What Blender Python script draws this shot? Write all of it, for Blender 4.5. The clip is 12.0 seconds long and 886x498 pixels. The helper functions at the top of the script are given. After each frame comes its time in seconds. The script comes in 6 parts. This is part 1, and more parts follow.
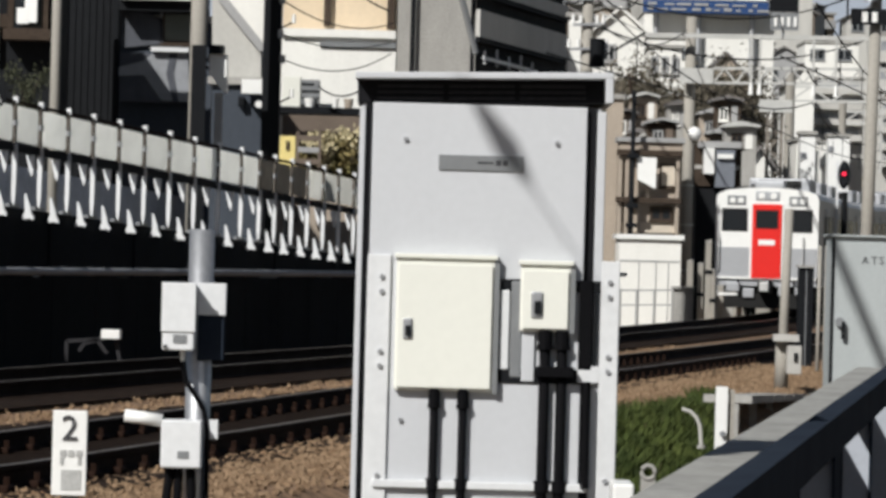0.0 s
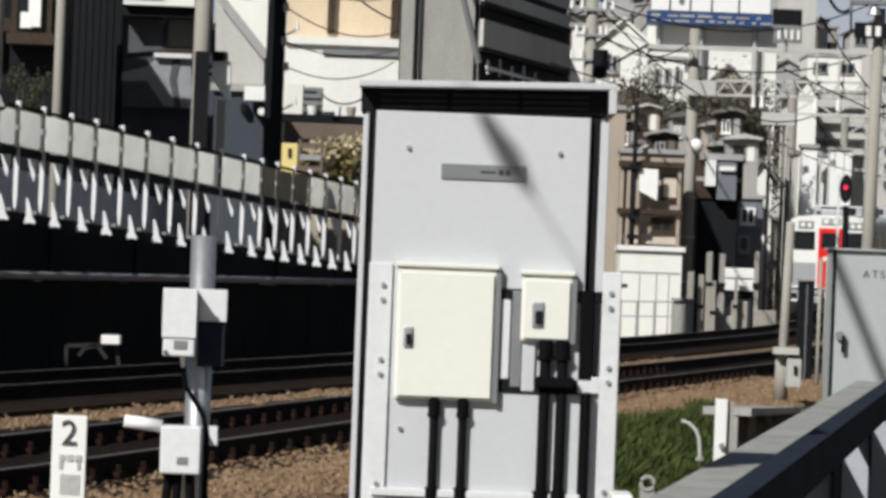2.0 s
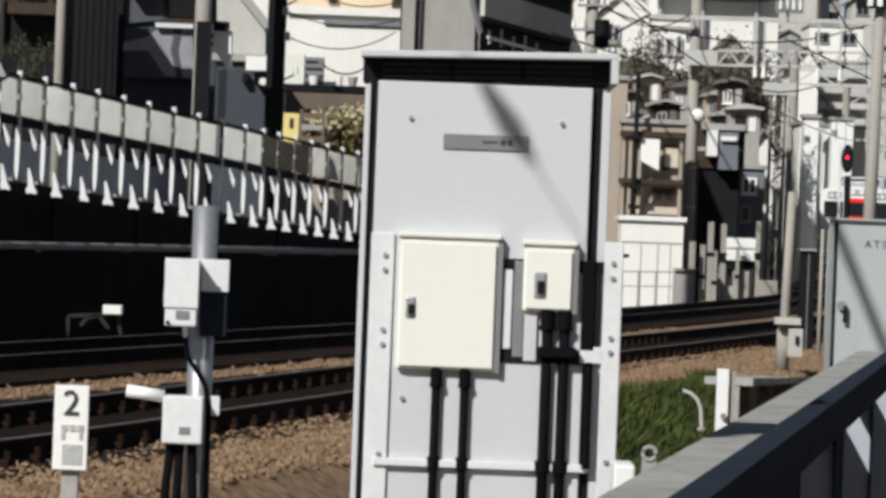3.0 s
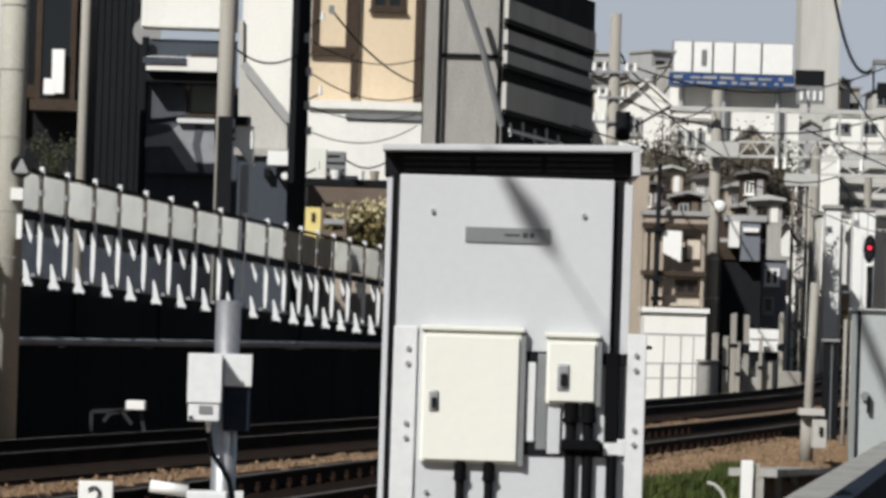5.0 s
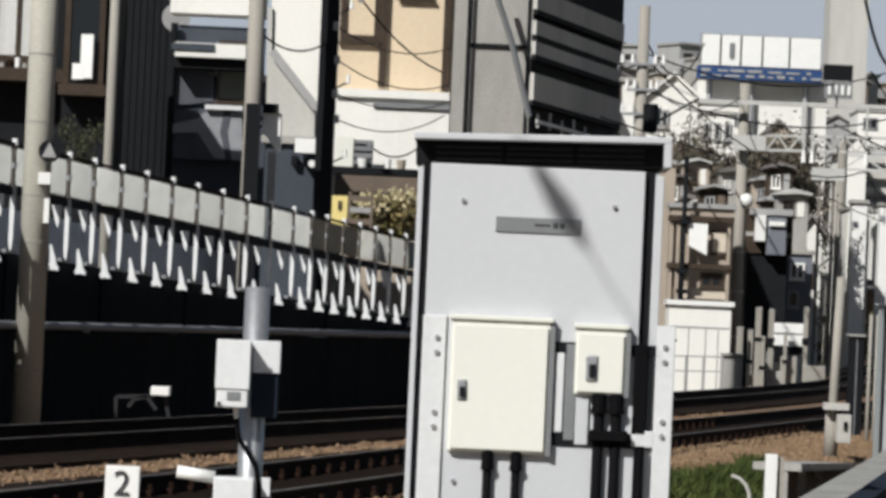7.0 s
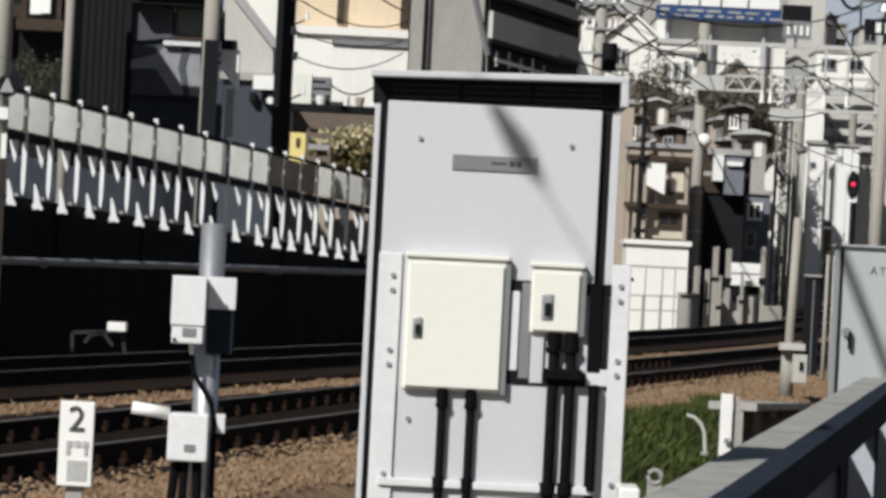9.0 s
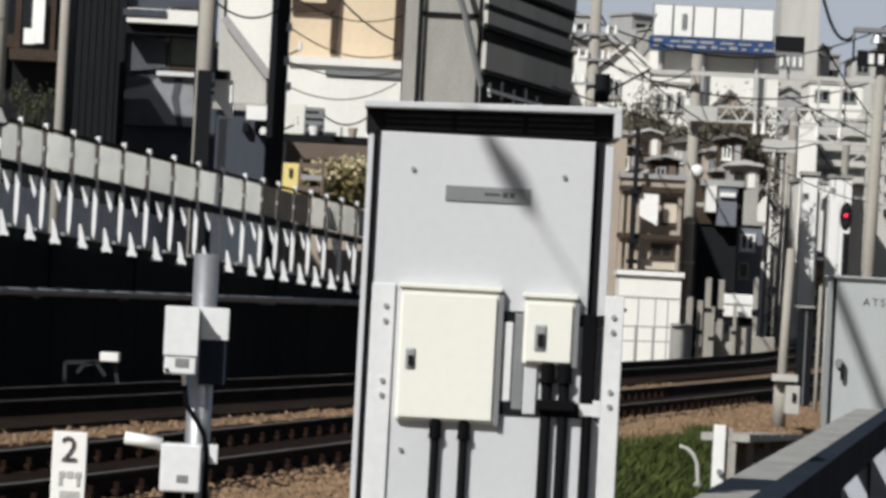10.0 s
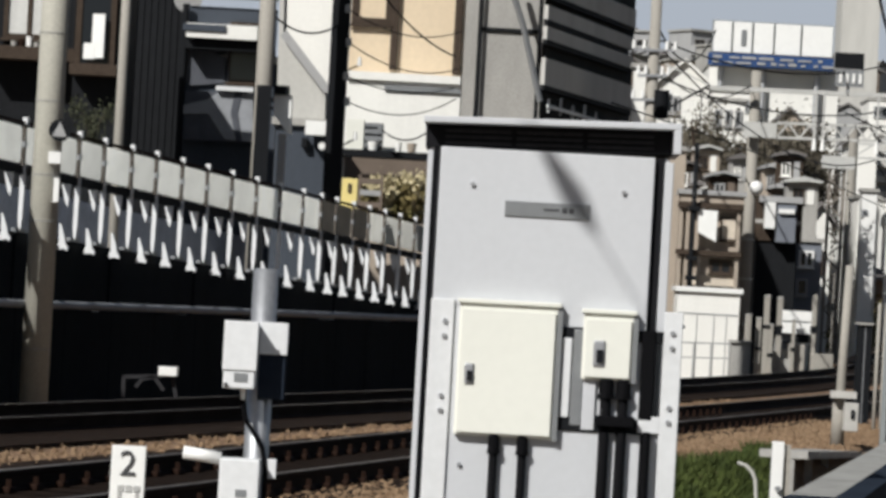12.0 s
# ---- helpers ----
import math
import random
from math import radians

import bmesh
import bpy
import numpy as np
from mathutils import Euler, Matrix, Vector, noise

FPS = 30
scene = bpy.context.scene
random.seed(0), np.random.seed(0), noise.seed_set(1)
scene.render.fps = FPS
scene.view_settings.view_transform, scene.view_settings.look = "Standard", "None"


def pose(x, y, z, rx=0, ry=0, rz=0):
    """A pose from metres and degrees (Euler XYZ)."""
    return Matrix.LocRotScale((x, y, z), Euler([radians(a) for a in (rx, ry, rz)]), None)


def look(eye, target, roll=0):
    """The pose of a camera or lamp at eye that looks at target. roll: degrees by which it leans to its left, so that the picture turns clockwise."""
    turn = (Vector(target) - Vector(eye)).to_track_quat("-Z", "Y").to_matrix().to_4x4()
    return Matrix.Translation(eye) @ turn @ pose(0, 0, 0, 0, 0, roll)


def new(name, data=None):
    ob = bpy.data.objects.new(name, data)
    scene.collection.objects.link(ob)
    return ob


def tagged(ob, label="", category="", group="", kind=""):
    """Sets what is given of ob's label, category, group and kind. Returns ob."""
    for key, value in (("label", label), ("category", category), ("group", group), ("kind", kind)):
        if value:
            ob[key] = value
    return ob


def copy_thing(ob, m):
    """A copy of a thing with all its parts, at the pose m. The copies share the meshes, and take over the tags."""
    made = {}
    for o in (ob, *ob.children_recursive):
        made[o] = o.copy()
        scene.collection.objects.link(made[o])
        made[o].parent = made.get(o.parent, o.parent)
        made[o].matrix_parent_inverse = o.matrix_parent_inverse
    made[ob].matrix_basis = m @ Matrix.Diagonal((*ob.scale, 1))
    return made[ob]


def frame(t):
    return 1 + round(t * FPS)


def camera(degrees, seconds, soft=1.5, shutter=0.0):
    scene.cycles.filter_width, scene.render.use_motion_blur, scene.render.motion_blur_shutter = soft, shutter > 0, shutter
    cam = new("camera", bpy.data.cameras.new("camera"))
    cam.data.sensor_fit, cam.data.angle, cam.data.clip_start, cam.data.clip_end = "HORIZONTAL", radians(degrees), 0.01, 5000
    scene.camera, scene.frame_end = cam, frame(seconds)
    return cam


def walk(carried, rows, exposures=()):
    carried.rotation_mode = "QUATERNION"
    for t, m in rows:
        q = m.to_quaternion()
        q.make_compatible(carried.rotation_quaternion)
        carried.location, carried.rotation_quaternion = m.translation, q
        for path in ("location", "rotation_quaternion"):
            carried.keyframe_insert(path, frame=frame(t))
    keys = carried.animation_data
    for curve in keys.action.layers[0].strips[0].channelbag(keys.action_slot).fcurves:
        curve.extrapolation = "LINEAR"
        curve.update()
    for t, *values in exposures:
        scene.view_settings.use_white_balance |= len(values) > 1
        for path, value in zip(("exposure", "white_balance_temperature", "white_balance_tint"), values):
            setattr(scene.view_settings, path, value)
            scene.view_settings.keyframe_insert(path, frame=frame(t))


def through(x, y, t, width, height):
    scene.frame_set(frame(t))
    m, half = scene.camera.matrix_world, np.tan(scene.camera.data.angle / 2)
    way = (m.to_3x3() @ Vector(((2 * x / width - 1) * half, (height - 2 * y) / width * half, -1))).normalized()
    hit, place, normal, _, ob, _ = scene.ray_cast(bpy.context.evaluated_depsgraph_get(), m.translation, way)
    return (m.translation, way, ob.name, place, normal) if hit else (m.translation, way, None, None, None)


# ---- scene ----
cam = camera(13.0, 12.0, soft=3.4)
walk(cam, [
    (0.0, look((0.000, 0, 1.400), (0.0000, 99.9998, 1.5744), 1.547)),
    (0.5, look((0.003, 0, 1.402), (-0.3460, 99.9980, 1.9255), 1.786)),
    (1.0, look((0.000, 0, 1.404), (-0.5088, 99.9963, 2.0923), 2.158)),
    (1.5, look((-0.005, 0, 1.402), (0.1201, 99.9970, 2.1629), 2.272)),
    (2.0, look((-0.004, 0, 1.399), (-0.0297, 99.9992, 1.8073), 2.199)),
    (2.5, look((-0.002, 0, 1.399), (-0.1240, 99.9996, 1.1319), 2.178)),
    (3.0, look((-0.006, 0, 1.399), (-0.0405, 99.9993, 1.0364), 2.198)),
    (3.5, look((-0.006, 0, 1.398), (-0.5449, 99.9984, 1.5977), 2.060)),
    (3.7, look((-0.008, 0, 1.396), (-0.8115, 99.9914, 2.4364), 1.950)),
    (5.3, look((-0.005, 0, 1.399), (-0.6795, 99.9778, 3.4192), 1.791)),
    (5.5, look((-0.004, 0, 1.396), (-0.6360, 99.9857, 3.0045), 1.850)),
    (6.0, look((-0.015, 0, 1.398), (-1.0910, 99.9831, 2.9677), 2.331)),
    (6.5, look((-0.026, 0, 1.398), (-1.7037, 99.9727, 3.1429), 2.436)),
    (6.7, look((-0.026, 0, 1.397), (-1.5185, 99.9748, 3.1721), 2.430)),
    (8.3, look((-0.020, 0, 1.393), (-1.0932, 99.9910, 2.2040), 2.938)),
    (8.5, look((-0.019, 0, 1.393), (-0.9665, 99.9936, 2.0153), 2.875)),
    (9.0, look((-0.019, 0, 1.395), (-0.1910, 99.9997, 1.5801), 2.928)),
    (9.5, look((-0.019, 0, 1.395), (-0.0327, 99.9978, 2.0568), 2.924)),
    (10.0, look((-0.020, 0, 1.396), (-0.0460, 99.9952, 2.3754), 3.010)),
    (10.5, look((-0.023, 0, 1.394), (0.3772, 99.9972, 2.0280), 2.979)),
    (11.0, look((-0.022, 0, 1.394), (-0.1885, 99.9960, 2.2773), 3.013)),
    (11.5, look((-0.023, 0, 1.395), (-0.7434, 99.9893, 2.6664), 3.204)),
    (12.0, look((-0.023, 0, 1.395), (-1.5691, 99.9796, 2.6945), 3.207)),
])

# ---- light: clear winter day, sun behind and to one side ----
SUN = Vector((-0.45, -0.65, 0.61)).normalized()
world = bpy.data.worlds.new("sky")
scene.world = world
world.use_nodes = True
sky = world.node_tree.nodes.new("ShaderNodeTexSky")
sky.sky_type, sky.sun_disc = "NISHITA", False
sky.sun_elevation, sky.sun_rotation = math.asin(SUN.z), math.atan2(SUN.x, SUN.y)
sky.air_density, sky.dust_density = 1.0, 1.0
back = world.node_tree.nodes["Background"]
back.inputs["Strength"].default_value = 0.034
world.node_tree.links.new(sky.outputs["Color"], back.inputs["Color"])
sun_data = bpy.data.lights.new("sun", "SUN")
sun_data.energy, sun_data.angle, sun_data.color = 4.7, radians(0.53), (1.0, 0.985, 0.945)
sun = new("sun", sun_data)
sun.matrix_world = look(SUN * 60, (0, 0, 0))
scene.view_settings.exposure = 0.02


# ---- materials ----
def mat(name, color, rough=0.6, metal=0.0, vary=0.15, grain=30.0, stain=0.2, stain_size=1.5, bump=0.1, tint=None, streak=1.0, each=0.0, emit=0.0, through=0.0, spec=0.35, island=0.0):
    """Painted, mineral or metal surface: fine grain, larger stains (streaked downwards), bump, and a shade of its own for each piece."""
    m = bpy.data.materials.new(name)
    m.use_nodes = True
    n, l = m.node_tree.nodes, m.node_tree.links
    b = n["Principled BSDF"]
    co = n.new("ShaderNodeTexCoord")
    mp = n.new("ShaderNodeMapping")
    mp.inputs["Scale"].default_value = (1, 1, 1 / streak)
    l.new(co.outputs["Object"], mp.inputs["Vector"])
    fine, big = n.new("ShaderNodeTexNoise"), n.new("ShaderNodeTexNoise")
    fine.inputs["Scale"].default_value, fine.inputs["Detail"].default_value = grain, 5
    big.inputs["Scale"].default_value, big.inputs["Detail"].default_value = 1 / stain_size, 6
    big.inputs["Roughness"].default_value = 0.65
    l.new(co.outputs["Object"], fine.inputs["Vector"])
    l.new(mp.outputs["Vector"], big.inputs["Vector"])
    second = tint or tuple(c * 0.55 for c in color)
    ramp = n.new("ShaderNodeValToRGB")
    ramp.color_ramp.elements[0].position, ramp.color_ramp.elements[1].position = 0.42, 0.68
    ramp.color_ramp.elements[0].color = (0, 0, 0, 1)
    l.new(big.outputs["Fac"], ramp.inputs["Fac"])
    amount = n.new("ShaderNodeMath")
    amount.operation, amount.inputs[1].default_value = "MULTIPLY", stain
    l.new(ramp.outputs["Color"], amount.inputs[0])
    mix = n.new("ShaderNodeMix")
    mix.data_type = "RGBA"
    mix.inputs["A"].default_value, mix.inputs["B"].default_value = (*color, 1), (*second, 1)
    l.new(amount.outputs[0], mix.inputs["Factor"])
    val = n.new("ShaderNodeMapRange")
    val.inputs["From Min"].default_value, val.inputs["From Max"].default_value = 0.3, 0.7
    val.inputs["To Min"].default_value, val.inputs["To Max"].default_value = 1 - vary, 1 + vary
    l.new(fine.outputs["Fac"], val.inputs["Value"])
    shade = n.new("ShaderNodeHueSaturation")
    l.new(mix.outputs["Result"], shade.inputs["Color"])
    if island:
        geo = n.new("ShaderNodeNewGeometry")
        own = n.new("ShaderNodeMapRange")
        own.inputs["To Min"].default_value, own.inputs["To Max"].default_value = 1 - island, 1 + island
        l.new(geo.outputs["Random Per Island"], own.inputs["Value"])
        both = n.new("ShaderNodeMath")
        both.operation = "MULTIPLY"
        l.new(own.outputs["Result"], both.inputs[0])
        l.new(val.outputs["Result"], both.inputs[1])
        l.new(both.outputs[0], shade.inputs["Value"])
    elif each:
        info = n.new("ShaderNodeObjectInfo")
        own = n.new("ShaderNodeMapRange")
        own.inputs["To Min"].default_value, own.inputs["To Max"].default_value = 1 - each, 1 + each
        l.new(info.outputs["Random"], own.inputs["Value"])
        both = n.new("ShaderNodeMath")
        both.operation = "MULTIPLY"
        l.new(own.outputs["Result"], both.inputs[0])
        l.new(val.outputs["Result"], both.inputs[1])
        l.new(both.outputs[0], shade.inputs["Value"])
    else:
        l.new(val.outputs["Result"], shade.inputs["Value"])
    l.new(shade.outputs["Color"], b.inputs["Base Color"])
    b.inputs["Metallic"].default_value = metal
    b.inputs["Specular IOR Level"].default_value = spec
    rr = n.new("ShaderNodeMapRange")
    rr.inputs["To Min"].default_value, rr.inputs["To Max"].default_value = max(rough - 0.12, 0.03), min(rough + 0.15, 1)
    l.new(big.outputs["Fac"], rr.inputs["Value"])
    l.new(rr.outputs["Result"], b.inputs["Roughness"])
    if bump:
        bp = n.new("ShaderNodeBump")
        bp.inputs["Strength"].default_value, bp.inputs["Distance"].default_value = bump, 0.02
        l.new(fine.outputs["Fac"], bp.inputs["Height"])
        l.new(bp.outputs["Normal"], b.inputs["Normal"])
    if emit:
        b.inputs["Emission Color"].default_value, b.inputs["Emission Strength"].default_value = (*color, 1), emit
    if through:
        tl, ms = n.new("ShaderNodeBsdfTranslucent"), n.new("ShaderNodeMixShader")
        l.new(shade.outputs["Color"], tl.inputs["Color"])
        ms.inputs["Fac"].default_value = through
        l.new(b.outputs[0], ms.inputs[1])
        l.new(tl.outputs[0], ms.inputs[2])
        l.new(ms.outputs[0], n["Material Output"].inputs["Surface"])
    return m


CAB = mat("grey_cabinet_paint", (0.55, 0.562, 0.585), 0.45, vary=0.02, stain=0.1, stain_size=0.7, bump=0.02, streak=4)
SLAT = mat("dark_vent_slat", (0.03, 0.03, 0.033), 0.6, vary=0.1, bump=0.02, spec=0.1)
FADED = mat("faded_print", (0.42, 0.42, 0.41), 0.6, vary=0.15, grain=60, bump=0)
POST_DARK = mat("weathered_brown_steel", (0.13, 0.115, 0.10), 0.8, 0.1, vary=0.2, grain=30, stain=0.5, stain_size=0.2, bump=0.1, spec=0.1)
PALE_WALL = mat("pale_grey_render", (0.52, 0.51, 0.48), 0.85, vary=0.05, grain=10, stain=0.35, stain_size=1.2, bump=0.06, streak=5)
AWNING = mat("grey_sheet_metal", (0.27, 0.28, 0.30), 0.6, vary=0.06, grain=10, stain=0.4, stain_size=0.5, bump=0.05)
SLATE_MID = mat("slate_panel", (0.085, 0.09, 0.105), 0.7, vary=0.08, grain=10, stain=0.4, stain_size=0.6, bump=0.06, spec=0.15)
UPRIGHT = mat("pale_blue_grey_paint", (0.40, 0.425, 0.475), 0.5, vary=0.05, stain=0.3, stain_size=0.4, bump=0.03, streak=4)
CAB_DARK = mat("vent_black", (0.012, 0.012, 0.014), 0.6, vary=0.1, bump=0.02, spec=0.06)
CREAM = mat("cream_box_paint", (0.76, 0.76, 0.695), 0.4, vary=0.015, stain=0.06, stain_size=0.4, bump=0.01, streak=3)
RUBBER = mat("black_conduit", (0.005, 0.005, 0.006), 0.75, vary=0.1, grain=60, bump=0.05, spec=0.06)
GALV = mat("galvanised_steel", (0.5, 0.51, 0.53), 0.42, 0.75, vary=0.08, grain=40, stain=0.3, stain_size=0.3, bump=0.04)
STEEL_WHITE = mat("pale_painted_steel", (0.68, 0.69, 0.70), 0.45, vary=0.04, stain=0.2, stain_size=0.5, bump=0.03, streak=3)
PLATE = mat("grey_plate", (0.27, 0.28, 0.29), 0.4, 0.4, vary=0.05, bump=0.02)
INK = mat("ink", (0.05, 0.05, 0.055), 0.6, vary=0.05, bump=0)
WHITE = mat("white_enamel", (0.82, 0.82, 0.80), 0.4, vary=0.02, stain=0.12, stain_size=0.3, bump=0.01)
CONC = mat("concrete", (0.36, 0.35, 0.33), 0.85, vary=0.12, grain=18, stain=0.5, stain_size=1.2, bump=0.25, streak=3)
# lighter copy of the pole concrete, sunlight put into its colour
LIT_POLE = mat("sunlit_concrete_pole", (0.43, 0.415, 0.36), 0.85, vary=0.08, grain=25, stain=0.4, stain_size=0.8, bump=0.15, streak=6)
COPING = mat("weathered_coping_concrete", (0.34, 0.335, 0.315), 0.9, vary=0.16, grain=18, stain=0.6, stain_size=0.6, bump=0.3)
CONC_POLE = mat("concrete_pole", (0.34, 0.32, 0.285), 0.85, vary=0.08, grain=25, stain=0.45, stain_size=0.8, bump=0.15, streak=6)
# near-black base holds the wall's shade along with its dark sheet
WALL_DARK = mat("dark_shaded_sheet_wall", (0.008, 0.0105, 0.013), 0.8, vary=0.15, grain=8, stain=0.5, stain_size=1.5, bump=0.1, streak=5, spec=0.06)
PANEL = mat("frosted_panel", (0.98, 0.98, 0.95), 0.5, vary=0.03, stain=0.22, stain_size=0.5, bump=0.02, each=0.05, through=0.97)
PANEL_DIRTY = mat("grimy_panel", (0.40, 0.38, 0.34), 0.6, vary=0.1, stain=0.5, stain_size=0.3, bump=0.03, each=0.1, through=0.5)
RUST = mat("rusty_rail", (0.026, 0.014, 0.010), 0.75, 0.2, vary=0.25, grain=25, stain=0.5, stain_size=0.7, bump=0.2, spec=0.06)
RAILTOP = mat("worn_rail_head", (0.30, 0.26, 0.23), 0.4, 0.8, vary=0.1, grain=20, stain=0.3, bump=0.05)
BALLAST = mat("ballast_bed", (0.22, 0.138, 0.082), 0.95, vary=0.5, grain=9, stain=0.55, stain_size=1.0, bump=1.0, tint=(0.13, 0.085, 0.055))
STONE = mat("ballast_stone", (0.25, 0.172, 0.108), 0.9, vary=0.12, grain=7, stain=0.85, stain_size=0.22, bump=0.4, tint=(0.12, 0.070, 0.040), spec=0.1, island=0.13)
SLEEPER = mat("sleeper_dark", (0.034, 0.024, 0.019), 0.9, vary=0.15, stain=0.5, stain_size=0.5, bump=0.2, spec=0.06)
GROUND = mat("trackside_soil", (0.16, 0.12, 0.085), 0.95, vary=0.4, grain=4, stain=0.6, stain_size=3, bump=0.6)
# girder paint; also stands in for shade on the coping wall and side case
NAVY = mat("dark_steel_paint_and_shade", (0.020, 0.027, 0.040), 0.85, vary=0.08, stain=0.25, stain_size=0.6, bump=0.04, spec=0.05)
BED_DARK = mat("dark_track_bed", (0.020, 0.013, 0.0095), 0.95, vary=0.4, grain=9, stain=0.5, stain_size=1.0, bump=0.8, spec=0.06)
GRASS = mat("grass_blades", (0.036, 0.052, 0.014), 0.7, vary=0.3, grain=3, stain=0.9, stain_size=0.6, bump=0, tint=(0.085, 0.105, 0.028), spec=0.15, island=0.3)
LEAF = mat("dry_leaves", (0.20, 0.16, 0.07), 0.8, vary=0.4, grain=2, stain=0.7, stain_size=0.5, bump=0, tint=(0.07, 0.08, 0.03), spec=0.15, island=0.35)
TRAIN_SILVER = mat("train_stainless", (0.66, 0.66, 0.66), 0.38, 0.35, vary=0.03, stain=0.2, stain_size=0.8, bump=0.01, streak=3)
TRAIN_GREY = mat("train_grey", (0.42, 0.43, 0.45), 0.45, 0.3, vary=0.03, stain=0.2, stain_size=0.8, bump=0.01)
TRAIN_RED = mat("red_door_paint", (0.72, 0.025, 0.02), 0.35, vary=0.03, stain=0.08, stain_size=0.4, bump=0)
GALV_TRAIN = mat("worn_train_steel", (0.55, 0.55, 0.54), 0.5, 0.3, vary=0.06, stain=0.3, stain_size=0.3)
TRAIN_DARK = mat("underframe_black", (0.022, 0.022, 0.022), 0.7, vary=0.2, bump=0.1, spec=0.06)
GLASS_DARK = mat("dark_glazing", (0.015, 0.018, 0.022), 0.08, vary=0.02, stain=0, bump=0)
GLOW_RED = mat("signal_red", (1.0, 0.03, 0.08), 0.3, vary=0, stain=0, bump=0, emit=0.5)
BLACK = mat("black_paint", (0.012, 0.013, 0.015), 0.6, vary=0.1, stain=0.2, bump=0.03, spec=0.06)
RENDER_WHITE = mat("white_render", (0.80, 0.79, 0.75), 0.8, vary=0.03, grain=12, stain=0.22, stain_size=1.6, bump=0.06, streak=4)
RENDER_BEIGE = mat("beige_render", (0.60, 0.53, 0.44), 0.85, vary=0.05, grain=10, stain=0.25, stain_size=1.5, bump=0.08, streak=4)
RENDER_PEACH = mat("peach_render", (0.68, 0.555, 0.40), 0.85, vary=0.04, grain=10, stain=0.22, stain_size=1.5, bump=0.06, streak=4)
RENDER_GREY = mat("grey_render", (0.36, 0.36, 0.36), 0.85, vary=0.06, grain=10, stain=0.35, stain_size=1.8, bump=0.08, streak=5)
RENDER_BLUE = mat("slate_blue_siding", (0.17, 0.185, 0.215), 0.7, vary=0.06, grain=10, stain=0.3, stain_size=1.0, bump=0.06, streak=5)
# slate blue siding, darkened so the colour itself carries the walls' shade
SLATE = mat("shaded_slate_siding", (0.058, 0.068, 0.085), 0.7, vary=0.06, grain=10, stain=0.3, stain_size=1.0, bump=0.06, streak=5, spec=0.15)
RENDER_BROWN = mat("taupe_siding", (0.40, 0.34, 0.28), 0.85, vary=0.06, grain=10, stain=0.3, stain_size=1.0, bump=0.08, streak=5)
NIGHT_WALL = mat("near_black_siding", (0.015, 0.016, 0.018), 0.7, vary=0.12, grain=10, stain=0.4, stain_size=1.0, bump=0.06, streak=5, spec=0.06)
WOOD_DARK = mat("dark_timber", (0.06, 0.045, 0.035), 0.75, vary=0.2, grain=15, stain=0.4, stain_size=0.8, bump=0.1, spec=0.06)
ROOF = mat("grey_roof_tile", (0.15, 0.14, 0.135), 0.75, vary=0.2, grain=6, stain=0.4, stain_size=1.0, bump=0.2, each=0.25)
YELLOW = mat("yellow_box_paint", (0.75, 0.62, 0.25), 0.5, vary=0.04, stain=0.2, stain_size=0.3, bump=0.02)
BLUE_SIGN = mat("blue_sign_board", (0.02, 0.06, 0.18), 0.5, vary=0.04, stain=0.1, bump=0)
CURTAIN = mat("pale_curtain", (0.60, 0.60, 0.58), 0.9, vary=0.06, grain=20, stain=0.3, stain_size=0.3, bump=0.1, streak=20)

# ---- builders ----
BASE = {}


def thing(name, at, label, category, group="", kind=""):
    ob = new(name)
    ob.location = at
    ob.empty_display_size = 0.2
    BASE[ob] = Vector(at)
    return tagged(ob, label, category, group, kind)


def mesh_of(name, bm, material):
    me = bpy.data.meshes.new(name)
    bmesh.ops.recalc_face_normals(bm, faces=bm.faces)
    bm.to_mesh(me)
    bm.free()
    for m in (material if isinstance(material, (list, tuple)) else (material,)):
        me.materials.append(m)
    return me


def part(name, bm, material, parent, label="", smooth=False):
    """One mesh under a thing or part; bm is in world coordinates."""
    base = BASE[parent]
    bmesh.ops.translate(bm, verts=bm.verts, vec=-base)
    me = mesh_of(name, bm, material)
    if smooth:
        me.shade_smooth()
    ob = new(name, me)
    ob.parent = parent
    BASE[ob] = base
    return tagged(ob, label)


def solid(name, bm, material, label="", category="", group="", kind="", smooth=False, at=None):
    """A thing that is one mesh."""
    at = Vector(at or (0, 0, 0))
    bmesh.ops.translate(bm, verts=bm.verts, vec=-at)
    me = mesh_of(name, bm, material)
    if smooth:
        me.shade_smooth()
    ob = new(name, me)
    ob.location = at
    BASE[ob] = at
    return tagged(ob, label, category, group, kind)


def box(x0, x1, y0, y1, z0, z1, bevel=0.0, bm=None):
    bm = bm or bmesh.new()
    m = Matrix.LocRotScale(((x0 + x1) / 2, (y0 + y1) / 2, (z0 + z1) / 2), None, (abs(x1 - x0), abs(y1 - y0), abs(z1 - z0)))
    r = bmesh.ops.create_cube(bm, size=1, matrix=m)
    if bevel:
        es = list({e for v in r["verts"] for e in v.link_edges})
        bmesh.ops.bevel(bm, geom=es, offset=bevel, segments=2, affect="EDGES", profile=0.5)
    return bm


def tube(p0, p1, r0, r1=None, seg=16, bm=None):
    bm = bm or bmesh.new()
    p0, p1 = Vector(p0), Vector(p1)
    d = p1 - p0
    m = Matrix.Translation((p0 + p1) / 2) @ d.to_track_quat("Z", "Y").to_matrix().to_4x4()
    bmesh.ops.create_cone(bm, cap_ends=True, segments=seg, radius1=r0, radius2=r0 if r1 is None else r1, depth=d.length, matrix=m)
    return bm


